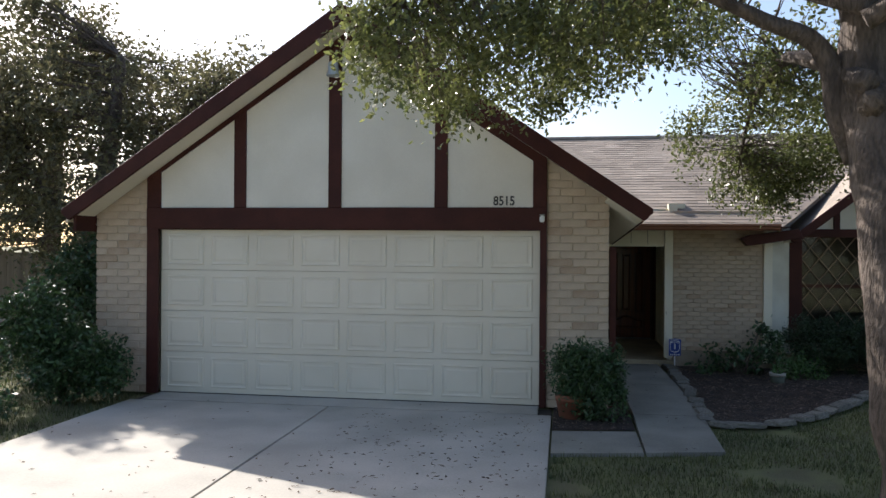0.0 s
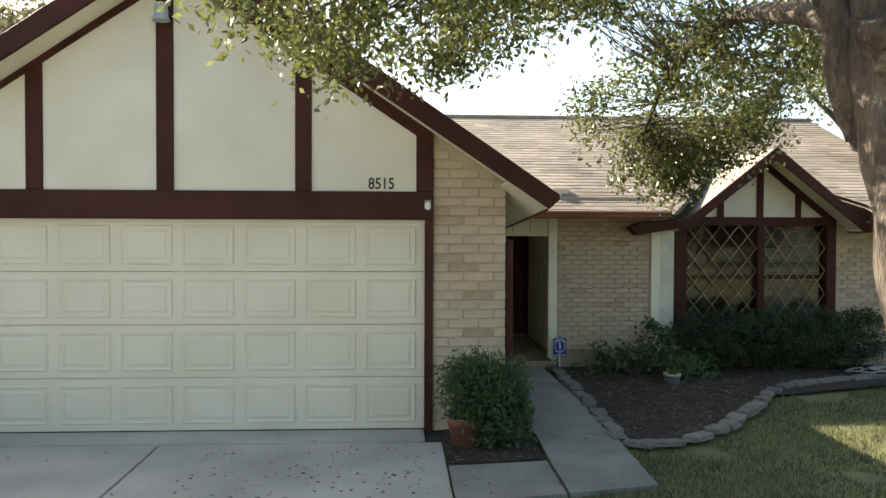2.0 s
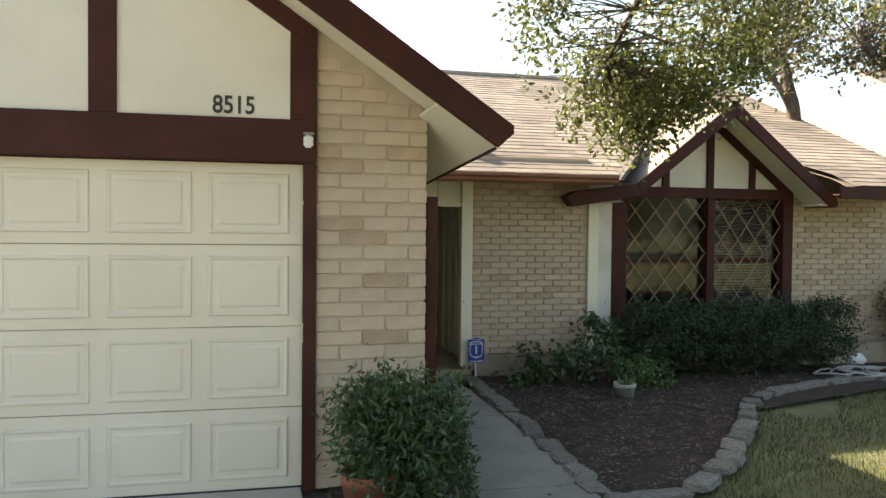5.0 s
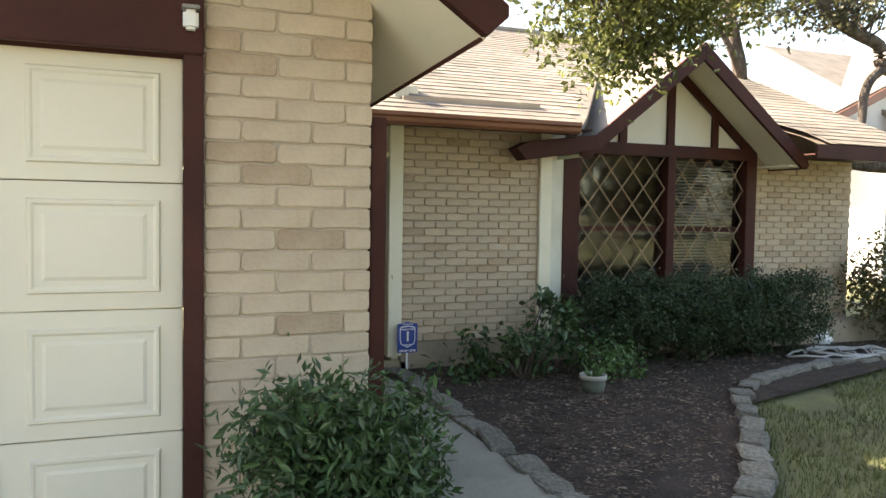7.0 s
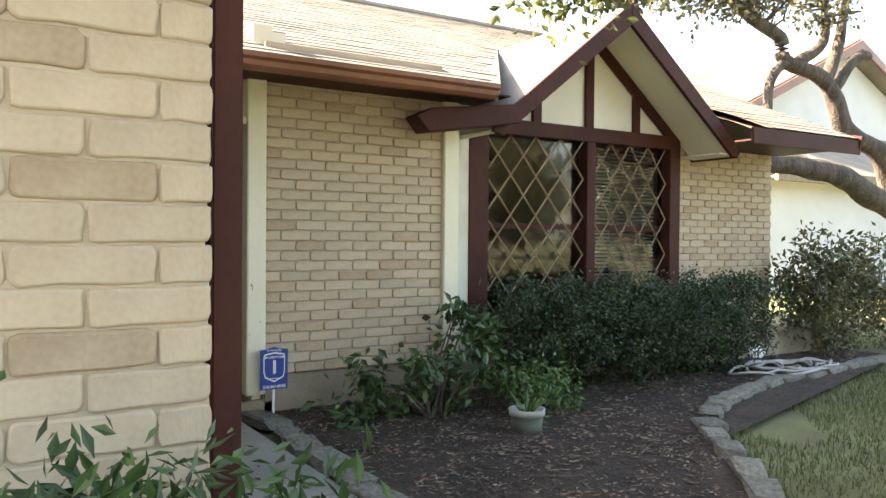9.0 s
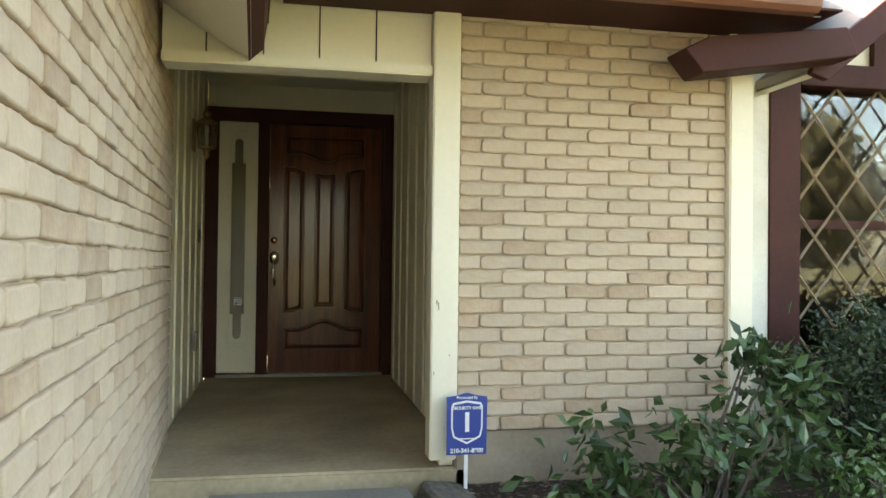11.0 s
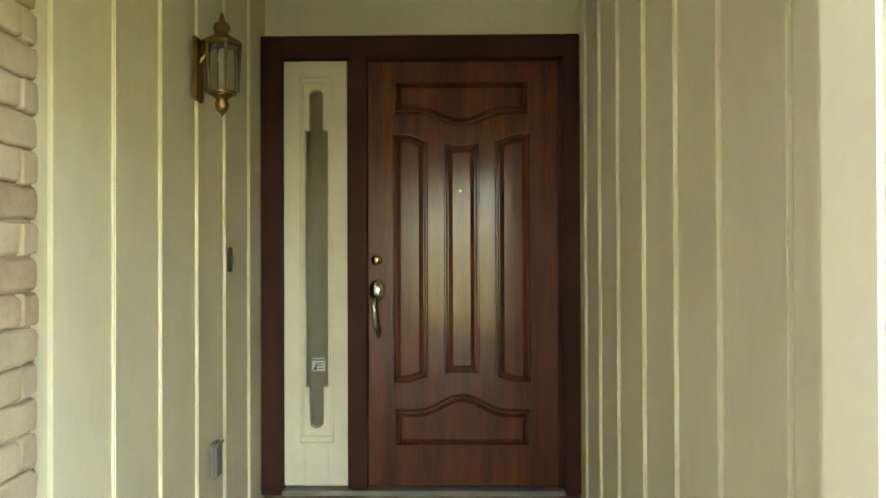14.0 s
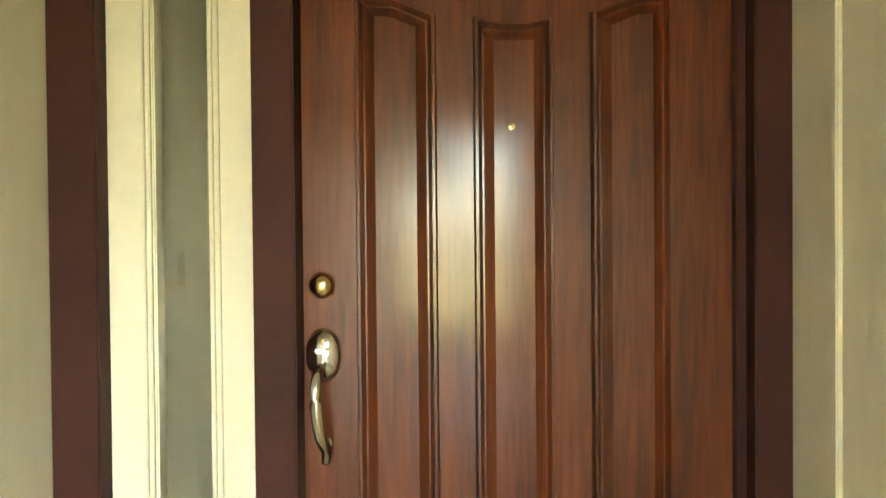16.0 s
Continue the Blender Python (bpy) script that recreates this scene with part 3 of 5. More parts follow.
for side in (-1, 1):
    xe = PX + side * 1.36
    ze = bay_z(xe)
    part("roof_slope", prism([(PX, PZ), (xe, ze), (xe, ze - 0.05), (PX, PZ - 0.05)], 11.82, 14.6), SHINGLE_BED, bay)
    part("fascia", prism([(PX, PZ + 0.01), (xe, ze + 0.01), (xe + side * 0.03, ze - 0.07), (xe - side * 0.06, ze - 0.10), (PX, PZ - 0.17)], 11.78, 11.82, bevel=0.004), BROWN, bay)
    part("soffit", prism([(PX, PZ - 0.06), (xe, ze - 0.06), (xe, ze - 0.085), (PX, PZ - 0.085)], 11.822, W - 0.01), CREAM, bay)
    if side > 0:
        part("eave_soffit", box(7.22, xe - 0.02, 11.83, 12.33, ze - 0.075, ze - 0.06), CREAM, bay)
        part("eave_fascia", box(xe, xe + 0.03, 11.80, 13.3, ze - 0.10, ze + 0.005, 0.004), BROWN, bay)
part("tail_beam", prism([(4.74, 2.22), (4.05, 2.13), (3.93, 2.07), (4.02, 1.965), (4.44, 2.03), (4.80, 2.09)], 11.62, 11.80, bevel=0.006), BROWN, bay)

# ---- front window ----
window = thing("window_1", (6.0, W, 0.6), "brown-framed front window with diamond lattice and blinds", "window", kind="structure")
Z0, Z1 = 0.55, 2.11
wframe = part("window_frame", box(4.78, 4.97, W - 0.05, W + 0.12, Z0, 2.2, 0.005), BROWN, window)
part("window_frame", box(7.07, 7.21, W - 0.05, W + 0.12, Z0, 2.2, 0.005), BROWN, window)
part("window_frame", box(6.03, 6.13, W - 0.045, W + 0.12, Z0, 2.11, 0.005), BROWN, window)
part("window_head", box(4.97, 7.07, W - 0.055, W + 0.12, 2.11, 2.235, 0.005), BROWN, window)
part("window_sill", box(4.74, 7.25, W - 0.09, W + 0.12, Z0 - 0.08, Z0, 0.008), BROWN, window)
part("wall_below", box(4.79, 7.2, W + 0.01, W + 0.15, 0.1, Z0 - 0.08), MORTAR, window)
for x0, x1, n in ((4.97, 6.03, 4), (6.13, 7.07, 4)):
    sash = part("sash", box(x0, x1, W + 0.05, W + 0.09, 1.33, 1.38, 0.004), BROWN, window)
    for za, zb in ((Z0, 1.33), (1.38, Z1)):
        pane = part("pane", box(x0, x1, W + 0.06, W + 0.066, za, zb), GLASS, window)
        pane.visible_shadow = False
    w, h = (x1 - x0) / n, 0.335
    bars = part("lattice", box(x0, x0 + 0.012, W + 0.0, W + 0.03, Z0, Z1), LATTICE, window, "thin brown wooden diamond lattice")
    for sgn in (-1, 1):
        for k in range(-8, 16):
            # a bar z = Z1 + sgn * h / w * (x - xs), cut to the pane
            xs = x0 + k * w
            pts = []
            for x, z in ((x0, Z1 + sgn * h / w * 1.0 * (x0 - xs)), (x1, Z1 + sgn * h / w * (x1 - xs))):
                pts.append([x, z])
            (xa, za), (xb, zb) = pts
            def clip(z):
                return xa + (z - za) * (xb - xa) / (zb - za)
            cand = sorted([(max(Z0, min(Z1, za)), 0), (max(Z0, min(Z1, zb)), 1)])
            lo, hi = cand[0][0], cand[1][0]
            if hi - lo < 0.02:
                continue
            bm = tube([(clip(lo), W + 0.012 + 0.006 * sgn, lo), (clip(hi), W + 0.012 + 0.006 * sgn, hi)], 0.0085, 4)
            part("lattice_bar", bm, LATTICE, bars)
    for k in range(46 if x0 > 6 else 0):
        z = Z1 - 0.03 - k * 0.034
        if z > Z0:
            bm = box(x0 + 0.02, x1 - 0.02, W + 0.13, W + 0.16, z, z + 0.003)
            bmesh.ops.rotate(bm, verts=bm.verts[:], cent=(0, W + 0.145, z), matrix=Matrix.Rotation(0.7, 3, "X"))
            part("blind_slat", bm, BLIND, window)

# ---- front door ----
D = 14.78
door_frame = thing("door_frame", (2.3, D, 0.19), "dark brown painted door frame with a side light opening", "door frame", kind="structure")
FB, FT = 0.19, 2.31
part("jamb", box(1.587, 1.685, D, D + 0.14, FB, FT, 0.004), BROWN, door_frame)
part("jamb", box(2.005, 2.075, D + 0.005, D + 0.14, FB, FT - 0.1, 0.004), BROWN, door_frame)
part("jamb", box(2.985, 3.06, D, D + 0.14, FB, FT, 0.004), BROWN, door_frame)
part("stop", box(2.965, 2.985, D + 0.045, D + 0.14, FB, FT - 0.1, 0.003), BROWN, door_frame)
part("head", box(1.685, 2.985, D + 0.002, D + 0.14, FT - 0.105, FT, 0.004), BROWN, door_frame)
part("threshold", box(1.685, 2.985, D - 0.01, D + 0.14, FB, FB + 0.022, 0.004), GREY, door_frame)

side_light = thing("side_light", (1.85, D, FB), "cream side light panel with a narrow rounded glass strip", "side light", kind="structure")
part("board", box(1.702, 1.80, D + 0.05, D + 0.1, FB + 0.03, FT - 0.106, 0.003), CREAM, side_light)
part("board", box(1.908, 2.004, D + 0.05, D + 0.1, FB + 0.03, FT - 0.106, 0.003), CREAM, side_light)
part("board", box(1.80, 1.908, D + 0.05, D + 0.1, FB + 0.03, 0.48, 0.0), CREAM, side_light)
part("board", box(1.80, 1.908, D + 0.05, D + 0.1, 2.08, FT - 0.106, 0.0), CREAM, side_light)
for x0, x1, z0, z1 in ((1.788, 1.794, 0.45, 2.1), (1.914, 1.92, 0.45, 2.1), (1.775, 1.781, 0.42, 2.13), (1.927, 1.933, 0.42, 2.13)):
    part("moulding", box(x0, x1, D + 0.038, D + 0.052, z0, z1, 0.002), CREAM, side_light)
for z in (0.42, 0.45, 2.1, 2.13):
    part("moulding", box(1.775, 1.933, D + 0.038, D + 0.052, z - 0.003, z + 0.003, 0.002), CREAM, side_light)
for sgn, zc in ((-1, 0.48), (1, 2.08)):
    # narrow ends of the slot, with a half-round close
    ring = [(1.80, zc), (1.80, zc - sgn * 0.2), (1.822, zc - sgn * 0.2)]
    arc = [(1.854 - 0.032 * math.cos(a), zc - sgn * 0.04 + sgn * 0.032 * math.sin(a)) for a in [math.pi * k / 10 for k in range(11)]]
    outline = ring + arc + [(1.886, zc - sgn * 0.2), (1.908, zc - sgn * 0.2), (1.908, zc)]
    part("slot_end", prism(outline, D + 0.05, D + 0.098), CREAM, side_light)
spane = part("pane", box(1.79, 1.918, D + 0.08, D + 0.085, 0.47, 2.09), GLASS, side_light)
part("curtain", box(1.78, 1.93, D + 0.10, D + 0.12, 0.4, 2.15), material("curtain", (0.34, 0.30, 0.22), (0.25, 0.22, 0.16), 0.9, 3, 30, 0.1, stretch=(6, 1, 0.3)), side_light, "tan curtain behind the glass")
sticker = tagged(part("warning_sticker", box(1.828, 1.889, D + 0.072, D + 0.0795, 0.752, 0.812), WHITE), "small white warning sticker on the side light", "sticker")


def words(text, size, at, mat, parent, turn=(90, 0, 0), bold=0.0, squeeze=1.0):
    cu = bpy.data.curves.new("lettering", "FONT")
    cu.body, cu.size, cu.align_x, cu.align_y, cu.extrude, cu.offset = text, size, "CENTER", "CENTER", 0.0015, bold
    tmp = bpy.data.objects.new("tmp", cu)
    scene.collection.objects.link(tmp)
    mesh = bpy.data.meshes.new_from_object(tmp.evaluated_get(bpy.context.evaluated_depsgraph_get()))
    bpy.data.objects.remove(tmp)
    mesh.transform(pose(at[0], at[1], at[2], turn[0], turn[1], turn[2]) @ Matrix.Diagonal((squeeze, 1, 1, 1)))
    mesh.materials.clear()
    return put("lettering", mesh, mat, parent)


words("WARNING", 0.0125, (1.8585, D + 0.0712, 0.803), IRON, sticker, bold=0.0004)
for k in range(3):
    part("text_bar", box(1.856, 1.884, D + 0.071, D + 0.0718, 0.762 + k * 0.012, 0.766 + k * 0.012), IRON, sticker)
part("symbol", prism([(1.834, 0.757), (1.852, 0.757), (1.85, 0.775), (1.856, 0.79), (1.848, 0.786), (1.842, 0.77)], D + 0.071, D + 0.0718), IRON, sticker)

side_light.location.x -= 0.017
sticker.location.x -= 0.017
part("mullion_board", box(1.985, 2.01, D + 0.03, D + 0.12, FB, FT - 0.1), BROWN, door_frame)
front_door = thing("front_door", (2.5, D + 0.07, FB), "polished mahogany front door with carved raised panels, closed", "door")
LX0, LX1, LZ0, LZ1 = 2.078, 2.968, FB + 0.024, FT - 0.108
leaf_y = D + 0.06
part("leaf", box(LX0, LX1, leaf_y + 0.012, leaf_y + 0.05, LZ0, LZ1, 0.002), WOOD, front_door)


def carved(outline, name, raise_in=0.05):
    """A raised panel: a groove, a moulding and a bevelled field within an outline."""
    bm = bmesh.new()
    c = Vector((sum(p[0] for p in outline) / len(outline), sum(p[1] for p in outline) / len(outline)))
    n = len(outline)

    def inset(d):
        res = []
        for i in range(n):
            p0, p1, p2 = (Vector(outline[(i + k - 1) % n]) for k in range(3))
            e1, e2 = (p1 - p0).normalized(), (p2 - p1).normalized()
            n1, n2 = Vector((-e1.y, e1.x)), Vector((-e2.y, e2.x))
            m = (n1 + n2)
            m = m.normalized() / max(0.45, m.normalized().dot(n1))
            res.append(p1 + m * d)
        return res
    loops = []
    for d, y in ((0.0, 0.012), (0.004, -0.006), (0.010, -0.006), (0.018, 0.010), (0.022, 0.010), (raise_in, -0.002)):
        loops.append([bm.verts.new((p.x, leaf_y + y, p.y)) for p in inset(d)])
    for a, b in zip(loops, loops[1:]):
        for i in range(n):
            bm.faces.new((a[i], a[(i + 1) % n], b[(i + 1) % n], b[i]))
    bm.faces.new(loops[-1])
    return part(name, bm, WOOD, front_door)


def swoop(x0, x1, z, dz, n=14):
    """A bottom or top edge with level ends and a curved middle that dips or lifts by dz."""
    out = []
    for k in range(n + 1):
        u = k / n
        s = 0.5 - 0.5 * math.cos(2 * math.pi * min(1, max(0, (u - 0.16) / 0.68)))
        out.append((x0 + (x1 - x0) * u, z + dz * s))
    return out


CX = (LX0 + LX1) / 2 - 0.007
carved(swoop(CX - 0.315, CX + 0.315, 1.956, -0.06) + [(CX + 0.315, 2.11), (CX - 0.315, 2.11)], "top_panel", 0.035)
carved([(CX - 0.315, 0.40), (CX + 0.315, 0.40)] + swoop(CX - 0.315, CX + 0.315, 0.571, 0.073)[::-1], "bottom_panel", 0.035)
for sgn in (-1, 1):
    xo, xi, xm = CX + sgn * 0.327, CX + sgn * 0.158, CX + sgn * 0.245
    shape = [(xo, 0.69), (xm, 0.69), (xi, 0.72), (xi, 1.828), (xm, 1.862), (xo, 1.866)]
    carved(shape if sgn < 0 else shape[::-1], "side_panel", 0.042)
carved([(CX - 0.083, 0.736), (CX + 0.083, 0.736), (CX + 0.083, 1.822), (CX + 0.03, 1.812), (CX - 0.03, 1.812), (CX - 0.083, 1.822)], "centre_panel", 0.042)
part("deadbolt", lathe([(0.0, -0.0), (0.027, 0.0), (0.027, 0.008), (0.02, 0.016), (0.016, 0.02), (0.0, 0.02)], (2.118, leaf_y + 0.012, 1.272), 20, "Y"), BRASS, front_door, "round brass deadbolt", True)
handle = part("handle", lathe([(0.0, 0.0), (0.03, 0.0), (0.031, 0.006), (0.022, 0.014), (0.0, 0.018)], (0, 0, 0), 24, "Y"), NICKEL, front_door, "polished metal thumb latch and pull handle", True)
for v in handle.data.vertices:
    v.co = Vector((2.120 + v.co.x * 1.2, leaf_y + 0.012 + v.co.y, 1.128 + v.co.z * 1.8))
part("thumb_piece", box(2.106, 2.134, leaf_y - 0.035, leaf_y, 1.136, 1.146, 0.004), NICKEL, handle)
line = smooth_line([(2.120, leaf_y - 0.005, 1.11), (2.114, leaf_y - 0.045, 1.09), (2.113, leaf_y - 0.055, 1.04), (2.120, leaf_y - 0.045, 0.975), (2.127, leaf_y - 0.02, 0.935), (2.124, leaf_y - 0.012, 0.908)], 5)
part("grip", tube(line, [0.008 + 0.0055 * math.sin(math.pi * k / (len(line) - 1)) for k in range(len(line))], 12), NICKEL, handle, "", True)
part("grip_foot", lathe([(0.0, 0.0), (0.014, 0.0), (0.014, 0.006), (0.006, 0.012), (0.0, 0.014)], (2.127, leaf_y + 0.012, 0.945), 16, "Y"), NICKEL, handle, "", True)
part("peephole", lathe([(0.0, 0.0), (0.007, 0.0), (0.007, 0.005), (0.0, 0.006)], (CX - 0.005, leaf_y - 0.001, 1.594), 14, "Y"), BRASS, front_door)

# ---- porch fittings ----
lx, ly, lz = 1.60, 13.86, 1.935
wall_lantern = thing("wall_lantern", (lx, ly, lz), "aged brass wall lantern with clear glass panes", "wall lamp")
part("back_plate", box(lx, lx + 0.015, ly - 0.045, ly + 0.045, lz - 0.11, lz + 0.11, 0.006), OLDBRASS, wall_lantern)
part("arm", tube(smooth_line([(lx + 0.01, ly, lz + 0.02), (lx + 0.04, ly, lz + 0.06), (lx + 0.085, ly, lz + 0.10)], 4), 0.008, 8), OLDBRASS, wall_lantern)
c = (lx + 0.09, ly, lz)
part("cap", lathe([(0.0, 0.20), (0.006, 0.19), (0.012, 0.165), (0.026, 0.155), (0.03, 0.14), (0.02, 0.125), (0.03, 0.115), (0.066, 0.095), (0.068, 0.085), (0.0, 0.085)], c, 16), OLDBRASS, wall_lantern, "", True)
cage = part("cage", lathe([(0.0, -0.085), (0.05, -0.085), (0.05, -0.078), (0.0, -0.078)], c, 16), OLDBRASS, wall_lantern)
for k in range(6):
    a = math.pi / 3 * k
    part("glass_pane", prism([(-0.027, -0.078), (0.027, -0.078), (0.033, 0.085), (-0.033, 0.085)], 0, 0.003), GLASS, cage).matrix_basis = pose(c[0] + 0.05 * math.sin(a), c[1] - 0.05 * math.cos(a), c[2], 0, 0, math.degrees(a))
    part("bar", tube([(c[0] + 0.056 * math.sin(a + 0.52), c[1] - 0.056 * math.cos(a + 0.52), lz - 0.08), (c[0] + 0.066 * math.sin(a + 0.52), c[1] - 0.066 * math.cos(a + 0.52), lz + 0.088)], 0.004, 6), OLDBRASS, cage)
part("candle", lathe([(0, -0.07), (0.012, -0.07), (0.012, 0.02), (0.016, 0.03), (0.012, 0.06), (0, 0.075)], c, 12), WHITE, wall_lantern)
part("finial", lathe([(0.0, -0.165), (0.006, -0.155), (0.02, -0.14), (0.026, -0.12), (0.018, -0.105), (0.03, -0.095), (0.04, -0.085), (0.0, -0.084)], c, 16), OLDBRASS, wall_lantern, "", True)
bell = thing("doorbell_button", (1.60, 14.2, 1.28), "small dark doorbell button on the siding", "doorbell")
part("plate", box(1.60, 1.615, 14.215, 14.245, 1.23, 1.33, 0.005), IRON, bell)
part("button", box(1.615, 1.621, 14.222, 14.238, 1.265, 1.295, 0.003), GREY, bell)
outlet = thing("outdoor_outlet", (1.60, 14.03, 0.56), "grey metal weatherproof outlet cover", "outlet")
part("cover", box(1.60, 1.63, 13.98, 14.06, 0.49, 0.62, 0.008), GREY, outlet)
part("hinge", box(1.63, 1.637, 13.98, 14.06, 0.61, 0.62, 0.002), GREY, outlet)

# ---- house number and gable lamp ----
number = thing("house_number", (0.6, F, 2.47), "black metal house number 8515 on the stucco", "house number")
words("8515", 0.155, (0.61, F - 0.016, 2.475), IRON, number, bold=0.003, squeeze=0.85)
flood = thing("gable_lamp", (-1.5, F, 4.1), "small grey flood lamp under the gable peak", "lamp")
part("base", lathe([(0, 0), (0.05, 0), (0.05, 0.02), (0, 0.03)], (-1.5, F - 0.036, 4.12), 16, "Y"), GREY, flood)
part("shade", lathe([(0.03, 0.12), (0.06, 0.1), (0.065, 0.0), (0.085, -0.06), (0.08, -0.06), (0.0, 0.0)], (-1.5, F - 0.14, 4.08), 16), material("lamp_grey", (0.4, 0.45, 0.5), (0.3, 0.34, 0.38), 0.4), flood)
corner_lamp = thing("motion_sensor", (1.06, F - 0.05, 2.27), "small white sensor on the garage beam", "sensor")
part("body", box(1.04, 1.10, F - 0.10, F - 0.047, 2.22, 2.30, 0.012), WHITE, corner_lamp)
part("hood", box(1.035, 1.105, F - 0.115, F - 0.047, 2.30, 2.315, 0.004), GREY, corner_lamp)

# ---- yard sign ----
sx, sy = 3.01, 11.80
sign = thing("yard_sign", (sx, sy, 0.1), "blue and white security yard sign on a stake", "sign")
part("stake", box(sx - 0.008, sx + 0.008, sy + 0.004, sy + 0.012, 0.03, 0.32, 0.002), WHITE, sign)
board = part("board", prism([(sx - 0.088, 0.285), (sx + 0.088, 0.285), (sx + 0.09, 0.535), (sx + 0.05, 0.54), (sx, 0.553), (sx - 0.05, 0.54), (sx - 0.09, 0.535)], sy - 0.004, sy + 0.004), SIGNBLUE, sign)
shield = [(-0.07, 0.495), (-0.062, 0.51), (-0.03, 0.515), (0, 0.52), (0.03, 0.515), (0.062, 0.51), (0.07, 0.495), (0.07, 0.40), (0.06, 0.36), (0.03, 0.345), (0, 0.33), (-0.03, 0.345), (-0.06, 0.36), (-0.07, 0.40)]
part("shield", prism([(sx + x, z) for x, z in shield], sy - 0.0058, sy - 0.0042), WHITE, board)
part("shield_field", prism([(sx + x * 0.9, 0.425 + (z - 0.425) * 0.9) for x, z in shield], sy - 0.0068, sy - 0.0058), SIGNBLUE, board)
words("1", 0.115, (sx, sy - 0.008, 0.422), WHITE, board, bold=0.003)
words("Protected By", 0.018, (sx, sy - 0.006, 0.532), WHITE, board)
words("SECURITY ONE", 0.0185, (sx, sy - 0.0085, 0.487), WHITE, board, bold=0.0004)
part("text_bar", box(sx - 0.04, sx + 0.04, sy - 0.0085, sy - 0.0068, 0.352, 0.357), WHITE, board)
words("210-341-8900", 0.026, (sx, sy - 0.006, 0.302), WHITE, board, bold=0.0008)

# ---- edging stones ----
edging = thing("garden_edging", (3.5, 9, 0), "irregular grey-tan stones edging the flower bed", "edging", kind="structure")
rng = np.random.default_rng(4)
stone_meshes = []
for k in range(6):
    bm = box(-0.5, 0.5, -0.5, 0.5, -0.5, 0.5)
    bmesh.ops.bevel(bm, geom=bm.edges[:], offset=0.14, segments=1, affect="EDGES")
    for v in bm.verts:
        v.co += Vector(rng.uniform(-0.09, 0.09, 3))
    me = bpy.data.meshes.new("stone")
    bm.to_mesh(me)
    bm.free()
    me.materials.append(STONE)
    stone_meshes.append(me)
done, k = 0.0, 0
for a, b in zip(EDGE_LINE, EDGE_LINE[1:]):
    seg = (b - a).length
    while done < seg:
        p = a.lerp(b, done / seg)
        size = rng.uniform(0.22, 0.46)
        ang = math.degrees(math.atan2(b.y - a.y, b.x - a.x)) + rng.uniform(-12, 12)
        ob = put("stone", stone_meshes[k % 6], None, edging)
        ob.matrix_basis = pose(p.x + rng.uniform(-0.02, 0.02), p.y, rise(p.x, p.y) + 0.018, rng.uniform(-4, 4), rng.uniform(-4, 4), ang) @ Matrix.Diagonal((size, rng.uniform(0.13, 0.20), rng.uniform(0.05, 0.075), 1))
        done += size * 0.98
        k += 1
    done -= seg

# ---- trees ----


def branch(name, pts, r0, r1, parent, sides=12, steps=6, wobble=0.25):
    line = smooth_line(pts, steps)
    n = len(line) - 1
    return part(name, tube(line, [r0 + (r1 - r0) * k / n for k in range(n + 1)], sides, wobble=wobble), BARK, parent, "", True)


def twig_set(rng, heads, roots, mat, parent, r=0.004):
    """Thin twigs that join leaf clumps to the nearest point of the limbs, joined into one part."""
    bm = bmesh.new()
    roots = np.array(roots)
    for h in heads:
        q = roots[np.argmin(((roots - h) ** 2).sum(1))]
        mid = (h + q) / 2 + rng.normal(size=3) * 0.08
        tube([q, mid, h], [r * 1.8, r * 1.2, r * 0.5], 4, bm)
    return tagged(part("twig_growth", bm, mat, parent), kind="stuff")


oak = thing("oak_tree", (3.58, 4.83, 0), "live oak in the lawn with drooping leafy branches", "tree")
branch("trunk", [(3.60, 4.82, -0.1), (3.52, 4.85, 0.6), (3.45, 4.95, 1.6), (3.39, 5.15, 2.6), (3.36, 5.26, 3.2), (3.34, 5.3, 4.0), (3.3, 5.2, 5.2)], 0.23, 0.12, oak, 20, 8)
BOUGHS = [
    ([(3.36, 5.34, 2.55), (3.21, 5.31, 2.86), (3.16, 5.3, 3.17), (3.01, 5.28, 3.37), (2.70, 5.23, 3.49), (2.43, 5.19, 3.62), (1.7, 5.2, 3.95), (0.9, 5.3, 4.15), (0.1, 5.3, 3.8)], 0.10, 0.015),
    ([(3.28, 5.0, 3.0), (3.25, 6.0, 3.4), (3.3, 7.2, 3.65), (3.4, 8.6, 3.55), (3.5, 9.7, 3.1)], 0.085, 0.015),
    ([(3.3, 5.0, 2.85), (3.9, 5.7, 3.4), (4.7, 7.0, 3.9), (5.2, 8.6, 4.0), (5.1, 9.8, 3.7)], 0.085, 0.015),
    ([(3.27, 4.97, 3.5), (2.5, 6.0, 4.1), (1.8, 7.0, 4.3), (1.2, 7.6, 4.1)], 0.07, 0.015),
    ([(3.25, 4.95, 3.4), (4.2, 4.6, 3.9), (5.4, 4.6, 4.3)], 0.07, 0.02),
]
roots = []
for pts, r0, r1 in BOUGHS:
    branch("limb", pts, r0, r1, oak, 10)
    roots += [np.array(p) for p in smooth_line(pts, 6)[6:]]
rng = np.random.default_rng(11)
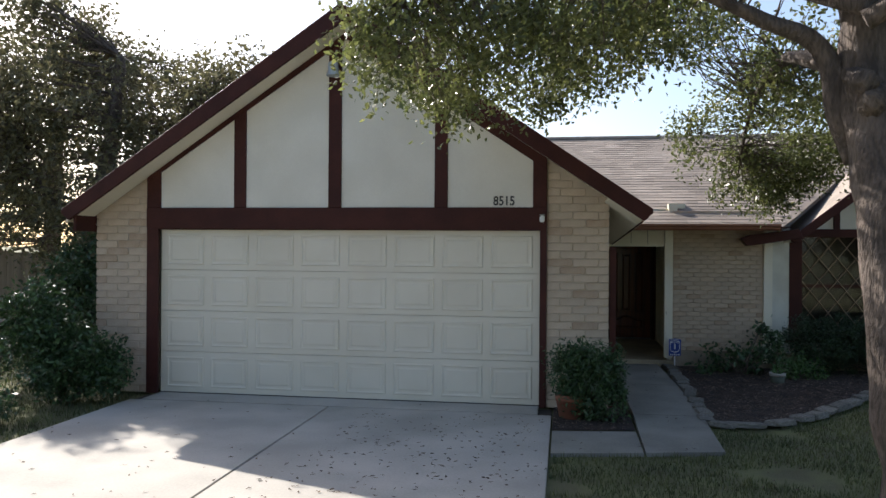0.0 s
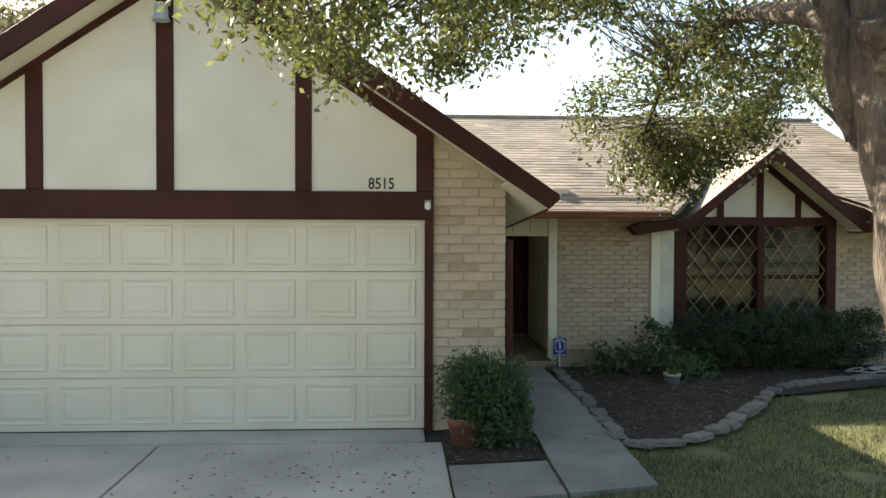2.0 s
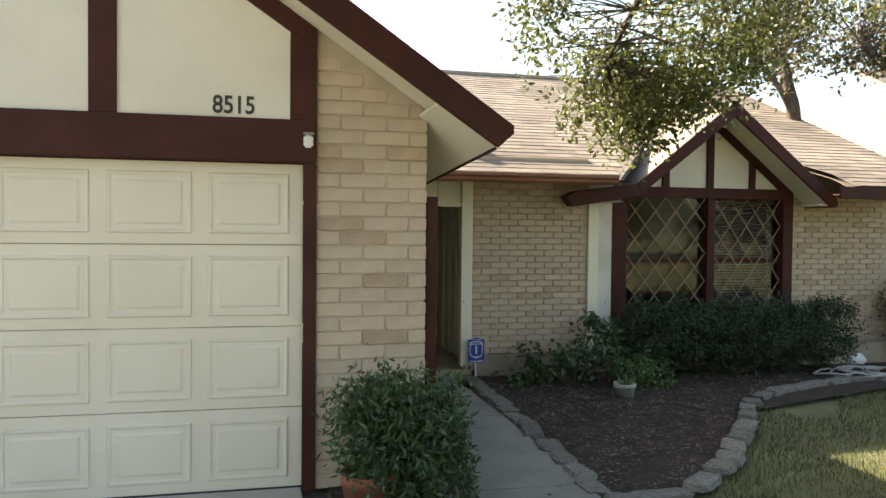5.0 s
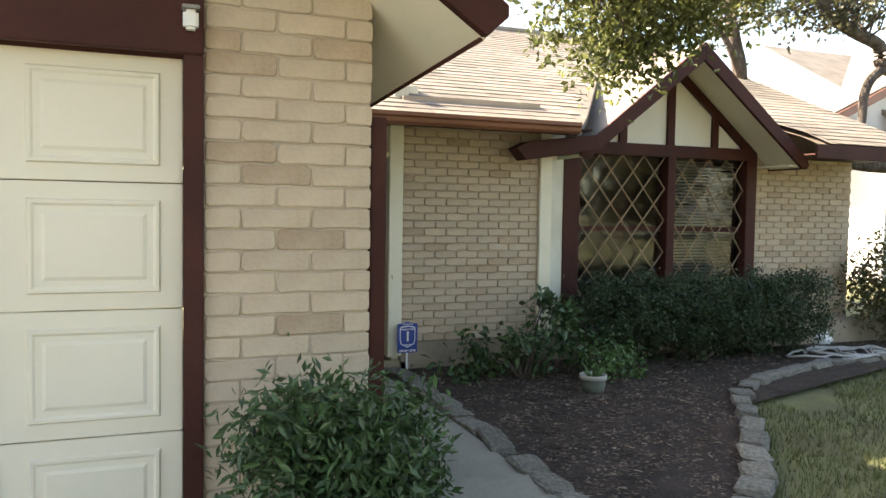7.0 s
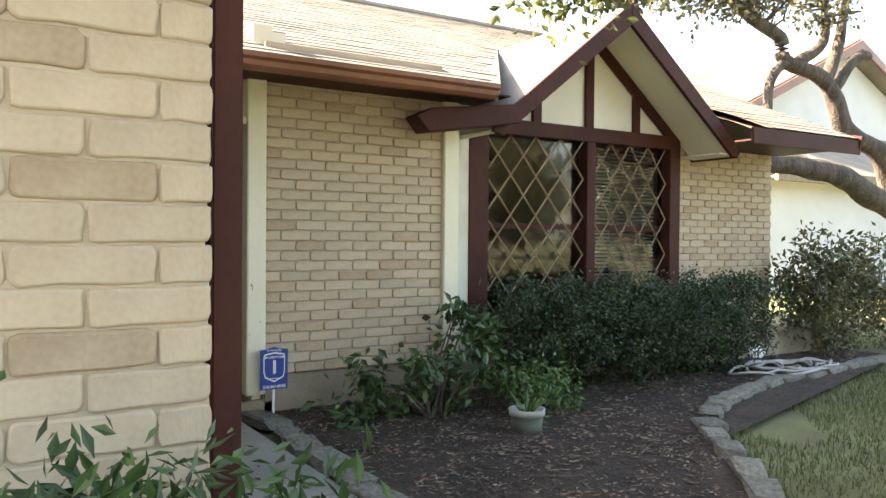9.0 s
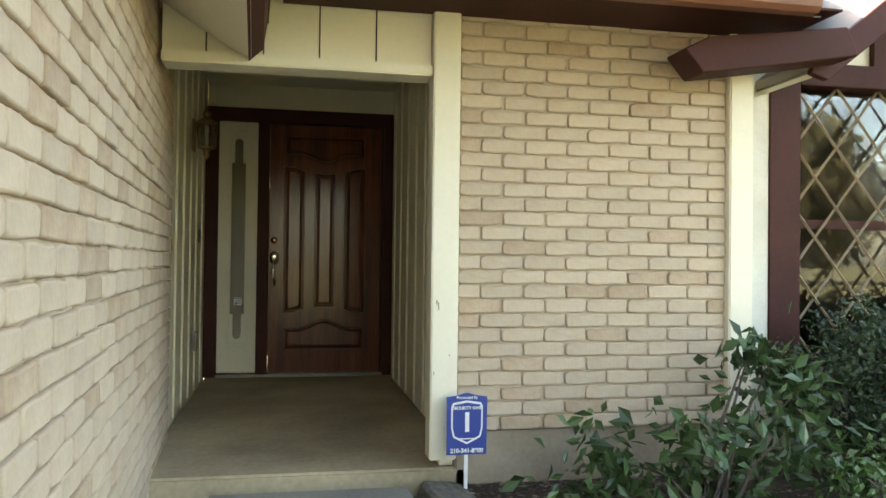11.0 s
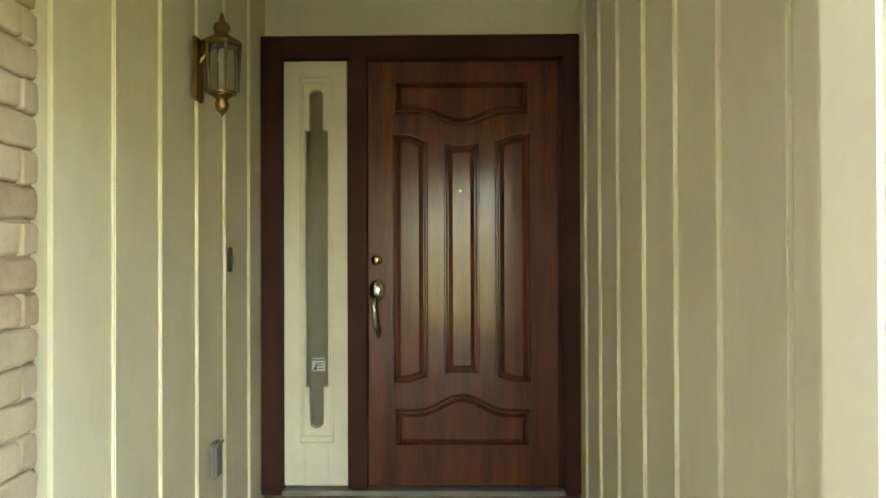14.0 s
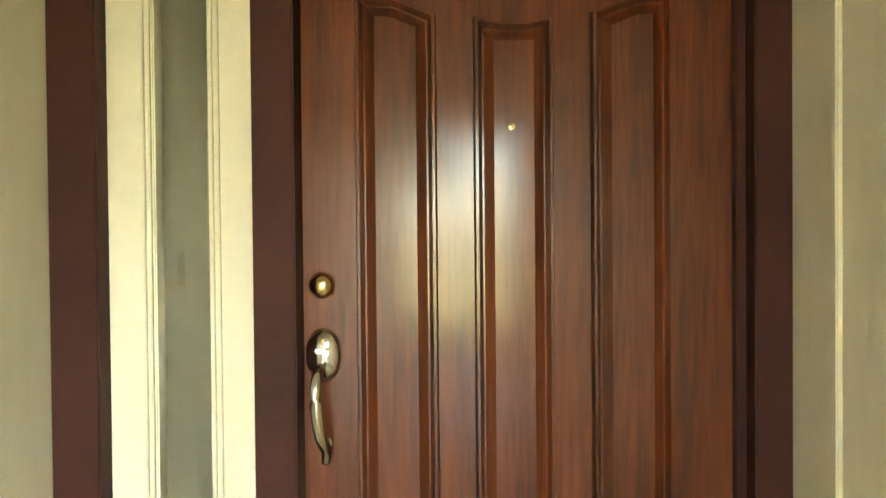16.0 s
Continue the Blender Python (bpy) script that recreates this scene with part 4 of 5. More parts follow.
SPRAYS = [
    ((-0.05, 5.1, 3.42), (0.28, 0.3, 0.45), 30), ((0.35, 6.15, 3.35), (0.34, 0.35, 0.5), 34), ((0.8, 5.6, 3.65), (0.6, 0.6, 0.42), 66), ((1.5, 6.0, 3.72), (0.7, 0.8, 0.42), 84), ((0.2, 5.2, 4.1), (0.5, 0.5, 0.4), 30), ((0.95, 7.3, 3.42), (0.5, 0.35, 0.22), 26), ((0.2, 6.9, 3.42), (0.2, 0.25, 0.25), 12), ((1.6, 7.9, 3.75), (0.5, 0.4, 0.22), 22),
    ((5.6, 7.6, 4.2), (0.8, 0.7, 0.6), 46), ((6.0, 9.0, 4.3), (0.7, 0.6, 0.5), 34), ((2.5, 8.6, 4.45), (0.8, 0.6, 0.3), 34), ((4.2, 5.6, 3.4), (0.5, 0.5, 0.5), 30), ((5.0, 6.6, 3.7), (0.6, 0.6, 0.5), 34),
    ((2.2, 7.2, 4.0), (0.7, 0.8, 0.4), 46), ((1.3, 7.3, 4.15), (0.5, 0.5, 0.35), 22),
    ((3.95, 10.15, 2.64), (0.34, 0.28, 0.2), 22), ((4.35, 10.1, 2.88), (0.4, 0.3, 0.25), 28), ((4.75, 9.9, 3.15), (0.45, 0.4, 0.3), 26),
    ((2.85, 9.4, 3.25), (0.22, 0.3, 0.45), 14), ((3.45, 9.75, 2.95), (0.35, 0.35, 0.5), 26), ((4.0, 9.9, 3.05), (0.45, 0.35, 0.45), 34),
    ((3.4, 8.6, 3.7), (0.55, 0.7, 0.45), 40), ((4.4, 9.4, 3.45), (0.55, 0.5, 0.45), 38), ((3.7, 7.2, 3.7), (0.7, 0.8, 0.5), 50),
    ((4.9, 8.2, 3.9), (0.8, 0.8, 0.6), 46), ((5.2, 9.4, 3.8), (0.6, 0.5, 0.5), 28), ((4.3, 6.2, 3.9), (0.7, 0.6, 0.55), 40),
    ((2.3, 5.2, 4.2), (0.9, 0.6, 0.5), 40), ((4.6, 4.8, 4.3), (0.8, 0.7, 0.5), 36), ((3.3, 5.0, 4.9), (1.4, 1.0, 0.6), 60),
]
spots, heads = [], []
for centre, radii, twigs in SPRAYS:
    s_, h_ = clumps(rng, centre, radii, int(twigs * 1.3), 44, 0.095)
    spots.append(s_)
    heads.append(h_)
tagged(put("crown", leaf_mesh("crown", np.concatenate(spots), 0.058, LEAF, rng), LEAF, oak), kind="stuff")
twig_set(rng, np.concatenate(heads), roots, BARK, oak)


def far_tree(base, trunk_pts, crowns, label, seed, size=0.16, per=46, mat=FARLEAF, r0=0.25, limbs=()):
    rng = np.random.default_rng(seed)
    t = thing("background_tree", base, label, "tree", "background trees")
    branch("trunk", trunk_pts, r0, r0 * 0.35, t, 10)
    roots = [np.array(p) for p in smooth_line(trunk_pts, 6)[4:]]
    for pts, a, b in limbs:
        branch("limb", pts, a, b, t, 9)
        roots += [np.array(p) for p in smooth_line(pts, 5)]
    spots, heads = [], []
    for c, r, n in crowns:
        s_, h_ = clumps(rng, c, r, n, per, size * 1.5)
        spots.append(s_)
        heads.append(h_)
    tagged(put("crown", leaf_mesh("crown", np.concatenate(spots), size, mat, rng), mat, t), kind="stuff")
    twig_set(rng, np.concatenate(heads), roots, BARK, t, 0.012)
    return t


far_tree((-7.5, 13, 0), [(-7.5, 13, -0.1), (-7.4, 13, 2), (-7.2, 13.2, 4), (-7.0, 13.2, 5.5)],
         [((-7.5, 13, 4.4), (1.6, 1.3, 1.3), 90), ((-5.8, 13.5, 4.5), (1.3, 1.0, 1.0), 60), ((-8.8, 13, 2.8), (1.4, 1.2, 1.4), 80), ((-6.6, 12.5, 2.4), (1.3, 1.0, 1.2), 80), ((-4.6, 13.5, 5.0), (0.9, 0.8, 0.6), 24), ((-8.9, 13.5, 6.1), (1.5, 1.2, 0.9), 60), ((-9.6, 12.5, 4.4), (1.2, 1.0, 1.2), 60)],
         "leafy tree beside the garage against the bright sky", 21, 0.11, 60, limbs=[([(-7.4, 13, 2.4), (-6.6, 13.2, 3.6), (-5.9, 13.5, 4.4)], 0.1, 0.03), ([(-7.4, 13, 2.0), (-8.3, 13, 2.8), (-9, 13, 3.6)], 0.1, 0.03)])
far_tree((-10.5, 16, 0), [(-10.5, 16, -0.1), (-10.4, 16, 3), (-10.2, 16, 6)],
         [((-10.5, 16, 5.4), (2.4, 2, 1.8), 130), ((-8.3, 17, 5.6), (1.8, 1.4, 1.3), 70), ((-12, 15, 3.2), (2.0, 1.6, 1.8), 100)],
         "tall tree behind the side yard", 22, 0.13, 46)
far_tree((-4.2, 21.5, 0), [(-4.2, 21.5, -0.1), (-4.2, 21.5, 4), (-4.0, 21.5, 7.5)],
         [((-4.0, 21.5, 7.4), (2.0, 1.6, 1.3), 50), ((-2.2, 21.5, 7.9), (1.2, 1.2, 0.8), 22)],
         "tree top behind the house", 23, 0.13, 40)
far_tree((14.9, 13.4, 0), [(15.0, 13.3, -0.1), (14.6, 13.4, 0.9), (13.34, 13.4, 1.6), (12.4, 13.4, 1.9), (11.77, 13.4, 2.14), (10.95, 13.5, 2.26), (10.0, 13.7, 2.35), (8.9, 14.2, 3.0), (8.6, 14.2, 3.7), (8.4, 14.2, 4.5)],
         [((10.2, 13.6, 4.9), (1.2, 1.0, 0.5), 46), ((8.6, 14.2, 4.6), (1.0, 0.9, 0.6), 40), ((11.6, 13.8, 5.3), (1.4, 1.0, 0.5), 44), ((9.6, 13.3, 4.25), (0.6, 0.5, 0.3), 20), ((11.0, 13.3, 4.3), (0.4, 0.4, 0.3), 8)],
         "spreading old oak leaning behind the house end", 24, 0.085, 46, r0=0.22,
         limbs=[([(13.0, 13.4, 1.75), (12.65, 13.4, 2.51), (11.81, 13.4, 2.79), (11.47, 13.4, 3.27), (11.15, 13.4, 3.48), (10.42, 13.4, 3.6), (10.3, 13.4, 3.88), (9.69, 13.4, 4.05), (9.14, 13.4, 4.4)], 0.15, 0.06),
                ([(10.42, 13.4, 3.59), (10.04, 13.35, 3.25), (9.92, 13.3, 2.62)], 0.07, 0.05), ([(10.66, 13.4, 3.6), (11.2, 13.4, 3.9), (11.28, 13.4, 4.3), (11.24, 13.4, 4.9)], 0.08, 0.05),
                ([(11.3, 13.4, 3.4), (11.6, 13.4, 4.0), (11.81, 13.4, 4.9)], 0.09, 0.05), ([(11.47, 13.4, 3.3), (11.8, 13.35, 3.7), (11.98, 13.3, 3.84), (12.15, 13.3, 3.85)], 0.08, 0.06),
                ([(8.7, 14.2, 3.4), (8.2, 14.0, 3.9), (7.6, 13.9, 4.4)], 0.06, 0.03)])
for bx, seed in ((-11, 31), (-1.0, 32), (9, 33)):
    far_tree((bx, -26, 0), [(bx, -26, -0.1), (bx, -26, 3), (bx + 0.3, -26, 7)], [((bx, -26, 6.5), (3.2, 2.6, 2.4), 90), ((bx + 2.5, -27, 5.6), (2.6, 2, 2.0), 50)], "slender street tree across the road", seed, 0.34, 40)
for bx, by, seed in ((19, -22, 34), (29, -22, 35), (39, -20, 36)):
    far_tree((bx, by, 0), [(bx, by, -0.1), (bx, by, 3), (bx + 0.3, by, 7)], [((bx, by, 6.3), (4.5, 3, 3.4), 170), ((bx + 3.5, by - 1, 5.0), (4, 2, 3.0), 120), ((bx + 2, by - 2, 2.4), (4.5, 1.5, 1.3), 70)],
             "broad full-crowned tree along the street", seed, 0.34, 40)

# ---- shrubs ----


def shrub(name, base, crowns, label, mat, size, per, spread, seed, category="shrub", stems=8, long=2.2):
    rng = np.random.default_rng(seed)
    t = thing(name, base, label, category)
    spots, heads = [], []
    for c, r, n in crowns:
        s_, h_ = clumps(rng, c, r, n, per, spread)
        if name == "nandina_bush":
            s_ = s_[(s_[:, 1] > 8.08) & (s_[:, 0] < 2.02)]
        s_[:, 2] = np.maximum(s_[:, 2], rise(base[0], base[1]) + 0.03)
        spots.append(s_)
        heads.append(h_)
    heads = np.concatenate(heads)
    tagged(put("foliage", leaf_mesh("foliage", np.concatenate(spots), size, mat, rng, long), mat, t), kind="stuff")
    for h in heads[rng.choice(len(heads), stems, replace=False)]:
        p = Vector((base[0] + rng.uniform(-0.06, 0.06), base[1] + rng.uniform(-0.06, 0.06), base[2] - 0.03))
        part("stem", tube([p, p.lerp(Vector(h), 0.5) + Vector((0, 0, 0.08)), h], [0.012, 0.008, 0.003], 5), BARK, t)
    return t


shrub("nandina_bush", (1.62, 8.42, 0.22), [((1.60, 8.40, 0.52), (0.44, 0.34, 0.24), 80), ((1.72, 8.35, 0.30), (0.38, 0.32, 0.26), 70), ((1.42, 8.4, 0.70), (0.28, 0.22, 0.13), 24), ((1.75, 8.38, 0.68), (0.24, 0.2, 0.12), 16)],
      "bushy green shrub in a terracotta pot by the garage", SHRUBLEAF, 0.058, 46, 0.065, 41, stems=22, long=3.0)
pot = thing("terracotta_pot", (1.42, 8.45, 0), "weathered terracotta pot beneath the bush", "plant pot")
part("body", lathe([(0.0, 0.0), (0.13, 0.0), (0.17, 0.2), (0.175, 0.2), (0.18, 0.27), (0.165, 0.27), (0.15, 0.2), (0.0, 0.19)], (1.42, 8.42, 0.0), 24), TERRACOTTA, pot, "", True)
hz = 0.08
shrub("clipped_hedge", (6.0, 11.65, hz), [((4.92 + 0.33 * k, 11.62, 0.60), (0.36, 0.46, 0.36), 92) for k in range(8)] + [((5.0 + 0.5 * k, 11.75, 0.25), (0.34, 0.3, 0.2), 24) for k in range(5)],
      "dense clipped green hedge under the window", HEDGELEAF, 0.03, 60, 0.042, 42, "hedge", 26, 1.7)
shrub("leafy_shrub", (3.9, 11.35, hz), [((3.85, 11.45, 0.32), (0.40, 0.26, 0.20), 20), ((4.33, 11.5, 0.68), (0.20, 0.18, 0.16), 10), ((4.2, 11.4, 0.42), (0.26, 0.22, 0.22), 12), ((3.5, 11.45, 0.20), (0.26, 0.2, 0.10), 9)],
      "loose broad-leaved shrub against the brick wall", SHRUBLEAF, 0.08, 20, 0.06, 43, stems=16, long=2.0)
shrub("low_shrub", (4.55, 11.15, hz), [((4.55, 11.15, 0.28), (0.26, 0.18, 0.18), 26), ((4.85, 11.2, 0.2), (0.2, 0.15, 0.12), 12)],
      "small bright green shrub before the hedge", BRIGHTLEAF, 0.04, 26, 0.05, 50, stems=8, long=1.7)
shrub("photinia_shrub", (9.0, 11.9, hz), [((9.0, 11.9, 0.85), (0.6, 0.5, 0.48), 70), ((9.5, 12.0, 0.6), (0.55, 0.5, 0.45), 50), ((8.7, 11.8, 0.5), (0.4, 0.4, 0.35), 26)],
      "open reddish-green shrub at the house corner", REDLEAF, 0.075, 30, 0.08, 44, stems=16)
shrub("photinia_shrub", (10.4, 11.9, 0.1), [((10.4, 12.0, 0.75), (0.7, 0.6, 0.55), 80)], "open reddish-green shrub at the house corner", REDLEAF, 0.075, 30, 0.09, 45, stems=10)
shrub("side_bush", (-4.75, 8.3, 0), [((-4.7, 8.2, 0.55), (0.5, 0.5, 0.5), 110), ((-5.1, 8.1, 1.0), (0.4, 0.4, 0.45), 60), ((-4.3, 8.4, 0.4), (0.3, 0.35, 0.35), 50)],
      "dark overgrown bush beside the garage corner", SHRUBLEAF, 0.075, 40, 0.07, 46, stems=14)
shrub("low_bush", (-5.0, 6.7, 0), [((-5.0, 6.7, 0.25), (0.55, 0.6, 0.28), 90), ((-5.9, 7.4, 0.3), (0.6, 0.6, 0.3), 60)], "low sunlit ground cover by the driveway", SHRUBLEAF, 0.07, 36, 0.07, 47, stems=8)
shrub("rose_bush", (-6.2, 8.8, 0), [((-6.2, 8.8, 0.5), (0.5, 0.5, 0.35), 50)], "loose flowering bush in the side yard", SHRUBLEAF, 0.07, 30, 0.08, 48, stems=10)
shrub("side_bush", (-6.6, 11.5, 0), [((-6.6, 11.5, 1.0), (0.9, 0.7, 1.0), 170)], "tall bush in the shaded side yard", SHRUBLEAF, 0.09, 40, 0.09, 49, stems=10)

side_fence = thing("side_fence", (-8, 15, 0), "weathered wooden fence across the side yard", "fence")
for k in range(40):
    part("picket", box(-12.0 + k * 0.18, -11.83 + k * 0.18, 14.9, 14.92, 0, 1.75 + 0.02 * math.sin(k * 2.3)), FENCE, side_fence)
part("rail", box(-12, -4.8, 14.92, 14.96, 1.3, 1.4), FENCE, side_fence)

# ---- bed details ----
bucket = thing("plant_pot", (4.24, 10.80, 0.07), "dark potted plant with a pale rim in the mulch bed", "plant pot")
part("body", lathe([(0, 0.0), (0.085, 0.0), (0.10, 0.16), (0.0, 0.16)], (4.24, 10.80, 0.03), 20), material("green_pot", (0.09, 0.10, 0.075), (0.06, 0.07, 0.05), 0.6), bucket, "dark green pot body", True)
for k in range(9):
    a = 2.4 * k
    tip = (4.24 + (0.06 + 0.012 * k) * math.cos(a), 10.80 + (0.06 + 0.012 * k) * math.sin(a), 0.26 + 0.022 * (k % 4))
    part("succulent_leaf", tube([(4.24, 10.80, 0.17), (4.24 + 0.05 * math.cos(a), 10.80 + 0.05 * math.sin(a), 0.23), tip], [0.008, 0.014, 0.003], 5), BRIGHTLEAF, bucket)
part("rim", lathe([(0.085, 0.155), (0.108, 0.155), (0.110, 0.195), (0.10, 0.195), (0.09, 0.165)], (4.24, 10.80, 0.03), 20), POT, bucket, "pale pot rim", True)
hose = thing("garden_hose", (7.5, 11.3, 0.1), "grey garden hose coiled loosely on the bed", "hose")
line = []
for k in range(150):
    a = k * 0.22
    r = 0.30 + 0.10 * math.sin(k * 0.13) + 0.05 * math.sin(k * 0.71)
    line.append((7.55 + 0.25 * math.sin(k * 0.05) + r * 1.25 * math.cos(a), 11.35 + 0.7 * r * math.sin(a), rise(7.5, 11.3) + 0.035 + 0.018 * (k % 7) / 7 + 0.01 * math.sin(k)))
part("coil", tube(line, 0.012, 6), HOSE, hose, "", True)
rock = thing("white_rock", (7.9, 11.95, 0.1), "small white rock in the bed", "rock")
bm = bmesh.new()
bmesh.ops.create_icosphere(bm, subdivisions=2, radius=1)
for v in bm.verts:
    v.co = Vector((7.9, 11.95, 0.16)) + Vector((v.co.x * 0.12, v.co.y * 0.09, v.co.z * 0.08)) * (1 + 0.25 * noise.noise(v.co * 1.7))
part("body", bm, WHITE, rock)

# neighbour's house beyond the end wall
neighbour = thing("neighbour_house", (22, 20, 0), "neighbouring house with pale siding and a tan roof", "house")
nwall = part("wall", prism([(15, 0), (30, 0), (30, 3.2), (22.5, 6.6), (15, 3.2)], 20, 30), SIDINGFAR, neighbour)
for k in range(30):
    part("clapboard", box(15.0, 30.0, 19.975, 20.0, 0.1 + 0.1 * k, 0.185 + 0.1 * k), SIDINGFAR, nwall)
part("roof", prism([(14.6, 3.05), (22.5, 6.65), (30.4, 3.05), (30.4, 3.25), (22.5, 6.9), (14.6, 3.25)], 19.5, 30.5), SHINGLE_BED, neighbour)
part("fascia", prism([(14.6, 3.0), (22.5, 6.6), (30.4, 3.0), (30.4, 3.2), (22.5, 6.85), (14.6, 3.2)], 19.42, 19.5), COPPER, neighbour)
wing = part("wing_wall", box(16.2, 34, 18.0, 20.0, 0, 2.62), SIDINGFAR, neighbour)
part("wing_fascia", box(16.0, 34.2, 17.4, 17.5, 2.55, 2.78, 0.01), LATTICE, neighbour)
part("wing_soffit", box(16.0, 34.2, 17.5, 18.0, 2.62, 2.66), SIDINGFAR, neighbour)
part("wing_roof", between([(18.4, 2.66), (34.2, 2.66), (34.2, 2.80), (18.4, 2.80)], [(18.4, 6.56), (34.2, 6.56), (34.2, 6.70), (18.4, 6.70)], 17.42, 24.2), SHINGLE_BED, neighbour, "pale shingled roof slope")


# ---- grass, mulch, litter ----
def in_poly(x, y, poly):
    hit = False
    for (x0, y0), (x1, y1) in zip(poly, poly[1:] + poly[:1]):
        if (y0 > y) != (y1 > y) and x < (x1 - x0) * (y - y0) / (y1 - y0) + x0:
            hit = not hit
    return hit


BED = [(p.x, p.y) for p in EDGE_LINE] + [(9.3, 12.3), (2.95, 12.3)]
NOGRASS = [BED, [(-4.02, -8), (1.22, -8), (1.22, 6.84), (2.1, 6.98), (2.85, 7.15), (2.88, 8.5), (3.0, 12), (1.7, 12), (1.2, 9), (-4.02, 9)], [(-4.75, 8.9), (9, 8.9 + 3.4), (9, 21), (-4.75, 21)]]


def grass():
    rng = np.random.default_rng(5)
    verts, faces = [], []

    def sow(x0, x1, y0, y1, count, h):
        for x, y, hh, a, lean in zip(rng.uniform(x0, x1, count), rng.uniform(y0, y1, count), rng.uniform(0.5, 1.2, count) * h, rng.uniform(0, 6.28, count), rng.uniform(0.2, 0.9, count)):
            if any(in_poly(x, y, q) for q in NOGRASS) or noise.noise(Vector((x * 1.3, y * 1.3, 4))) < -0.32:
                continue
            z = rise(x, y) - 0.03
            c, s = math.cos(a), math.sin(a)
            i = len(verts)
            verts.extend(((x - s * 0.004, y + c * 0.004, z), (x + s * 0.004, y - c * 0.004, z), (x + c * lean * hh, y + s * lean * hh, z + hh)))
            faces.append((i, i + 1, i + 2))
    sow(1.2, 8.5, 3.0, 11.2, 90000, 0.055)
    sow(8.5, 16, 4.0, 13.0, 30000, 0.07)
    sow(-9, -4.0, 3.0, 14.0, 40000, 0.07)
    mesh = bpy.data.meshes.new("grass")
    mesh.from_pydata(verts, [], faces)
    return tagged(put("grass", mesh, BLADE), "short patchy green lawn grass", "grass", kind="stuff")


grass()


def litter(name, areas, size, mat, label, seed):
    rng = np.random.default_rng(seed)
    verts, faces = [], []
    for poly, count, top in areas:
        xs, ys = [p[0] for p in poly], [p[1] for p in poly]
        for x, y in zip(rng.uniform(min(xs), max(xs), count), rng.uniform(min(ys), max(ys), count)):
            if not in_poly(x, y, poly):
                continue
            a, l, w = rng.uniform(0, 6.28), size * rng.uniform(0.5, 1.5), size * rng.uniform(0.2, 0.5)
            c, s, z = math.cos(a), math.sin(a), top(x, y)
            i = len(verts)
            for u, v in ((-l, 0), (0, -w), (l, 0), (0, w)):
                verts.append((x + u * c - v * s, y + u * s + v * c, z + rng.uniform(0.002, size * 0.5)))
            faces.append((i, i + 1, i + 2))
            faces.append((i, i + 2, i + 3))
    mesh = bpy.data.meshes.new(name)
    mesh.from_pydata(verts, [], faces)
    return tagged(put(name, mesh, mat), label, "litter", kind="stuff")


litter("mulch_chips", [(BED, 26000, lambda x, y: rise(x, y) + 0.01), ([(1.22, 7.8), (2.05, 7.9), (1.95, 11.8), (1.86, 11.8), (1.86, 8.95), (1.22, 8.95)], 2500, lambda x, y: rise(x, y) + 0.01)],
       0.02, CHIP, "brown mulch chips and fallen leaves", 6)
spill = [(-1.2, 4.9), (1.15, 4.9), (1.15, 8.4), (-0.9, 8.4)]
litter("fallen_leaves", [(spill, 420, lambda x, y: 0.001), ([(-4, 3), (1.2, 3), (1.2, 8.9), (-4, 8.9)], 160, lambda x, y: 0.001), ([(1.25, 6.9), (2.8, 7.1), (2.75, 11.6), (2.0, 11.6)], 90, WALK),
                         ([(2.9, 6), (8, 6), (8, 10), (2.9, 8)], 500, lambda x, y: rise(x, y) + 0.01)], 0.022, DEADLEAF, "scattered dark fallen oak leaves", 7)

# ---- bricks ----
rng = np.random.default_rng(8)


def brick_meshes(length, height, mat, seed):
    out = []
    r = np.random.default_rng(seed)
    for k in range(5):
        bm = bmesh.new()
        rad = min(0.018, height * 0.24)
        hx, hz_ = length / 2, height / 2
        rim = [(sx * (hx - rad * u), sz * (hz_ - rad * w)) for sx in (-1, 1) for sz in (-1, 1) for u, w in ((1, 0), (0.27, 0.27), (0, 1))]
        for k_ in (0.33, 0.7):
            rim += [(hx * (2 * k_ - 1), -hz_), (hx * (2 * k_ - 1), hz_)]
        rim = sorted(rim, key=lambda p: math.atan2(p[1] / hz_, p[0] / hx))
        shift = [(r.uniform(-0.004, 0.004), r.uniform(-0.0035, 0.0035)) for p in rim]
        loops = []
        for inset, y in ((0.0, 0.012), (0.0, -0.0125), (0.0025, -0.0175), (0.007, -0.0195)):
            loops.append([bm.verts.new(((x + dx) * (1 - inset / hx), y + r.uniform(-0.0007, 0.0007), (z + dz) * (1 - inset / hz_))) for (x, z), (dx, dz) in zip(rim, shift)])
        for p, q in zip(loops, loops[1:]):
            for i in range(len(rim)):
                j = (i + 1) % len(rim)
                bm.faces.new((p[i], p[j], q[j], q[i])).smooth = True
        bm.faces.new(loops[-1])
        me = bpy.data.meshes.new("brick")
        bm.to_mesh(me)
        bm.free()
        me.materials.append(mat)
        out.append(me)
    return out


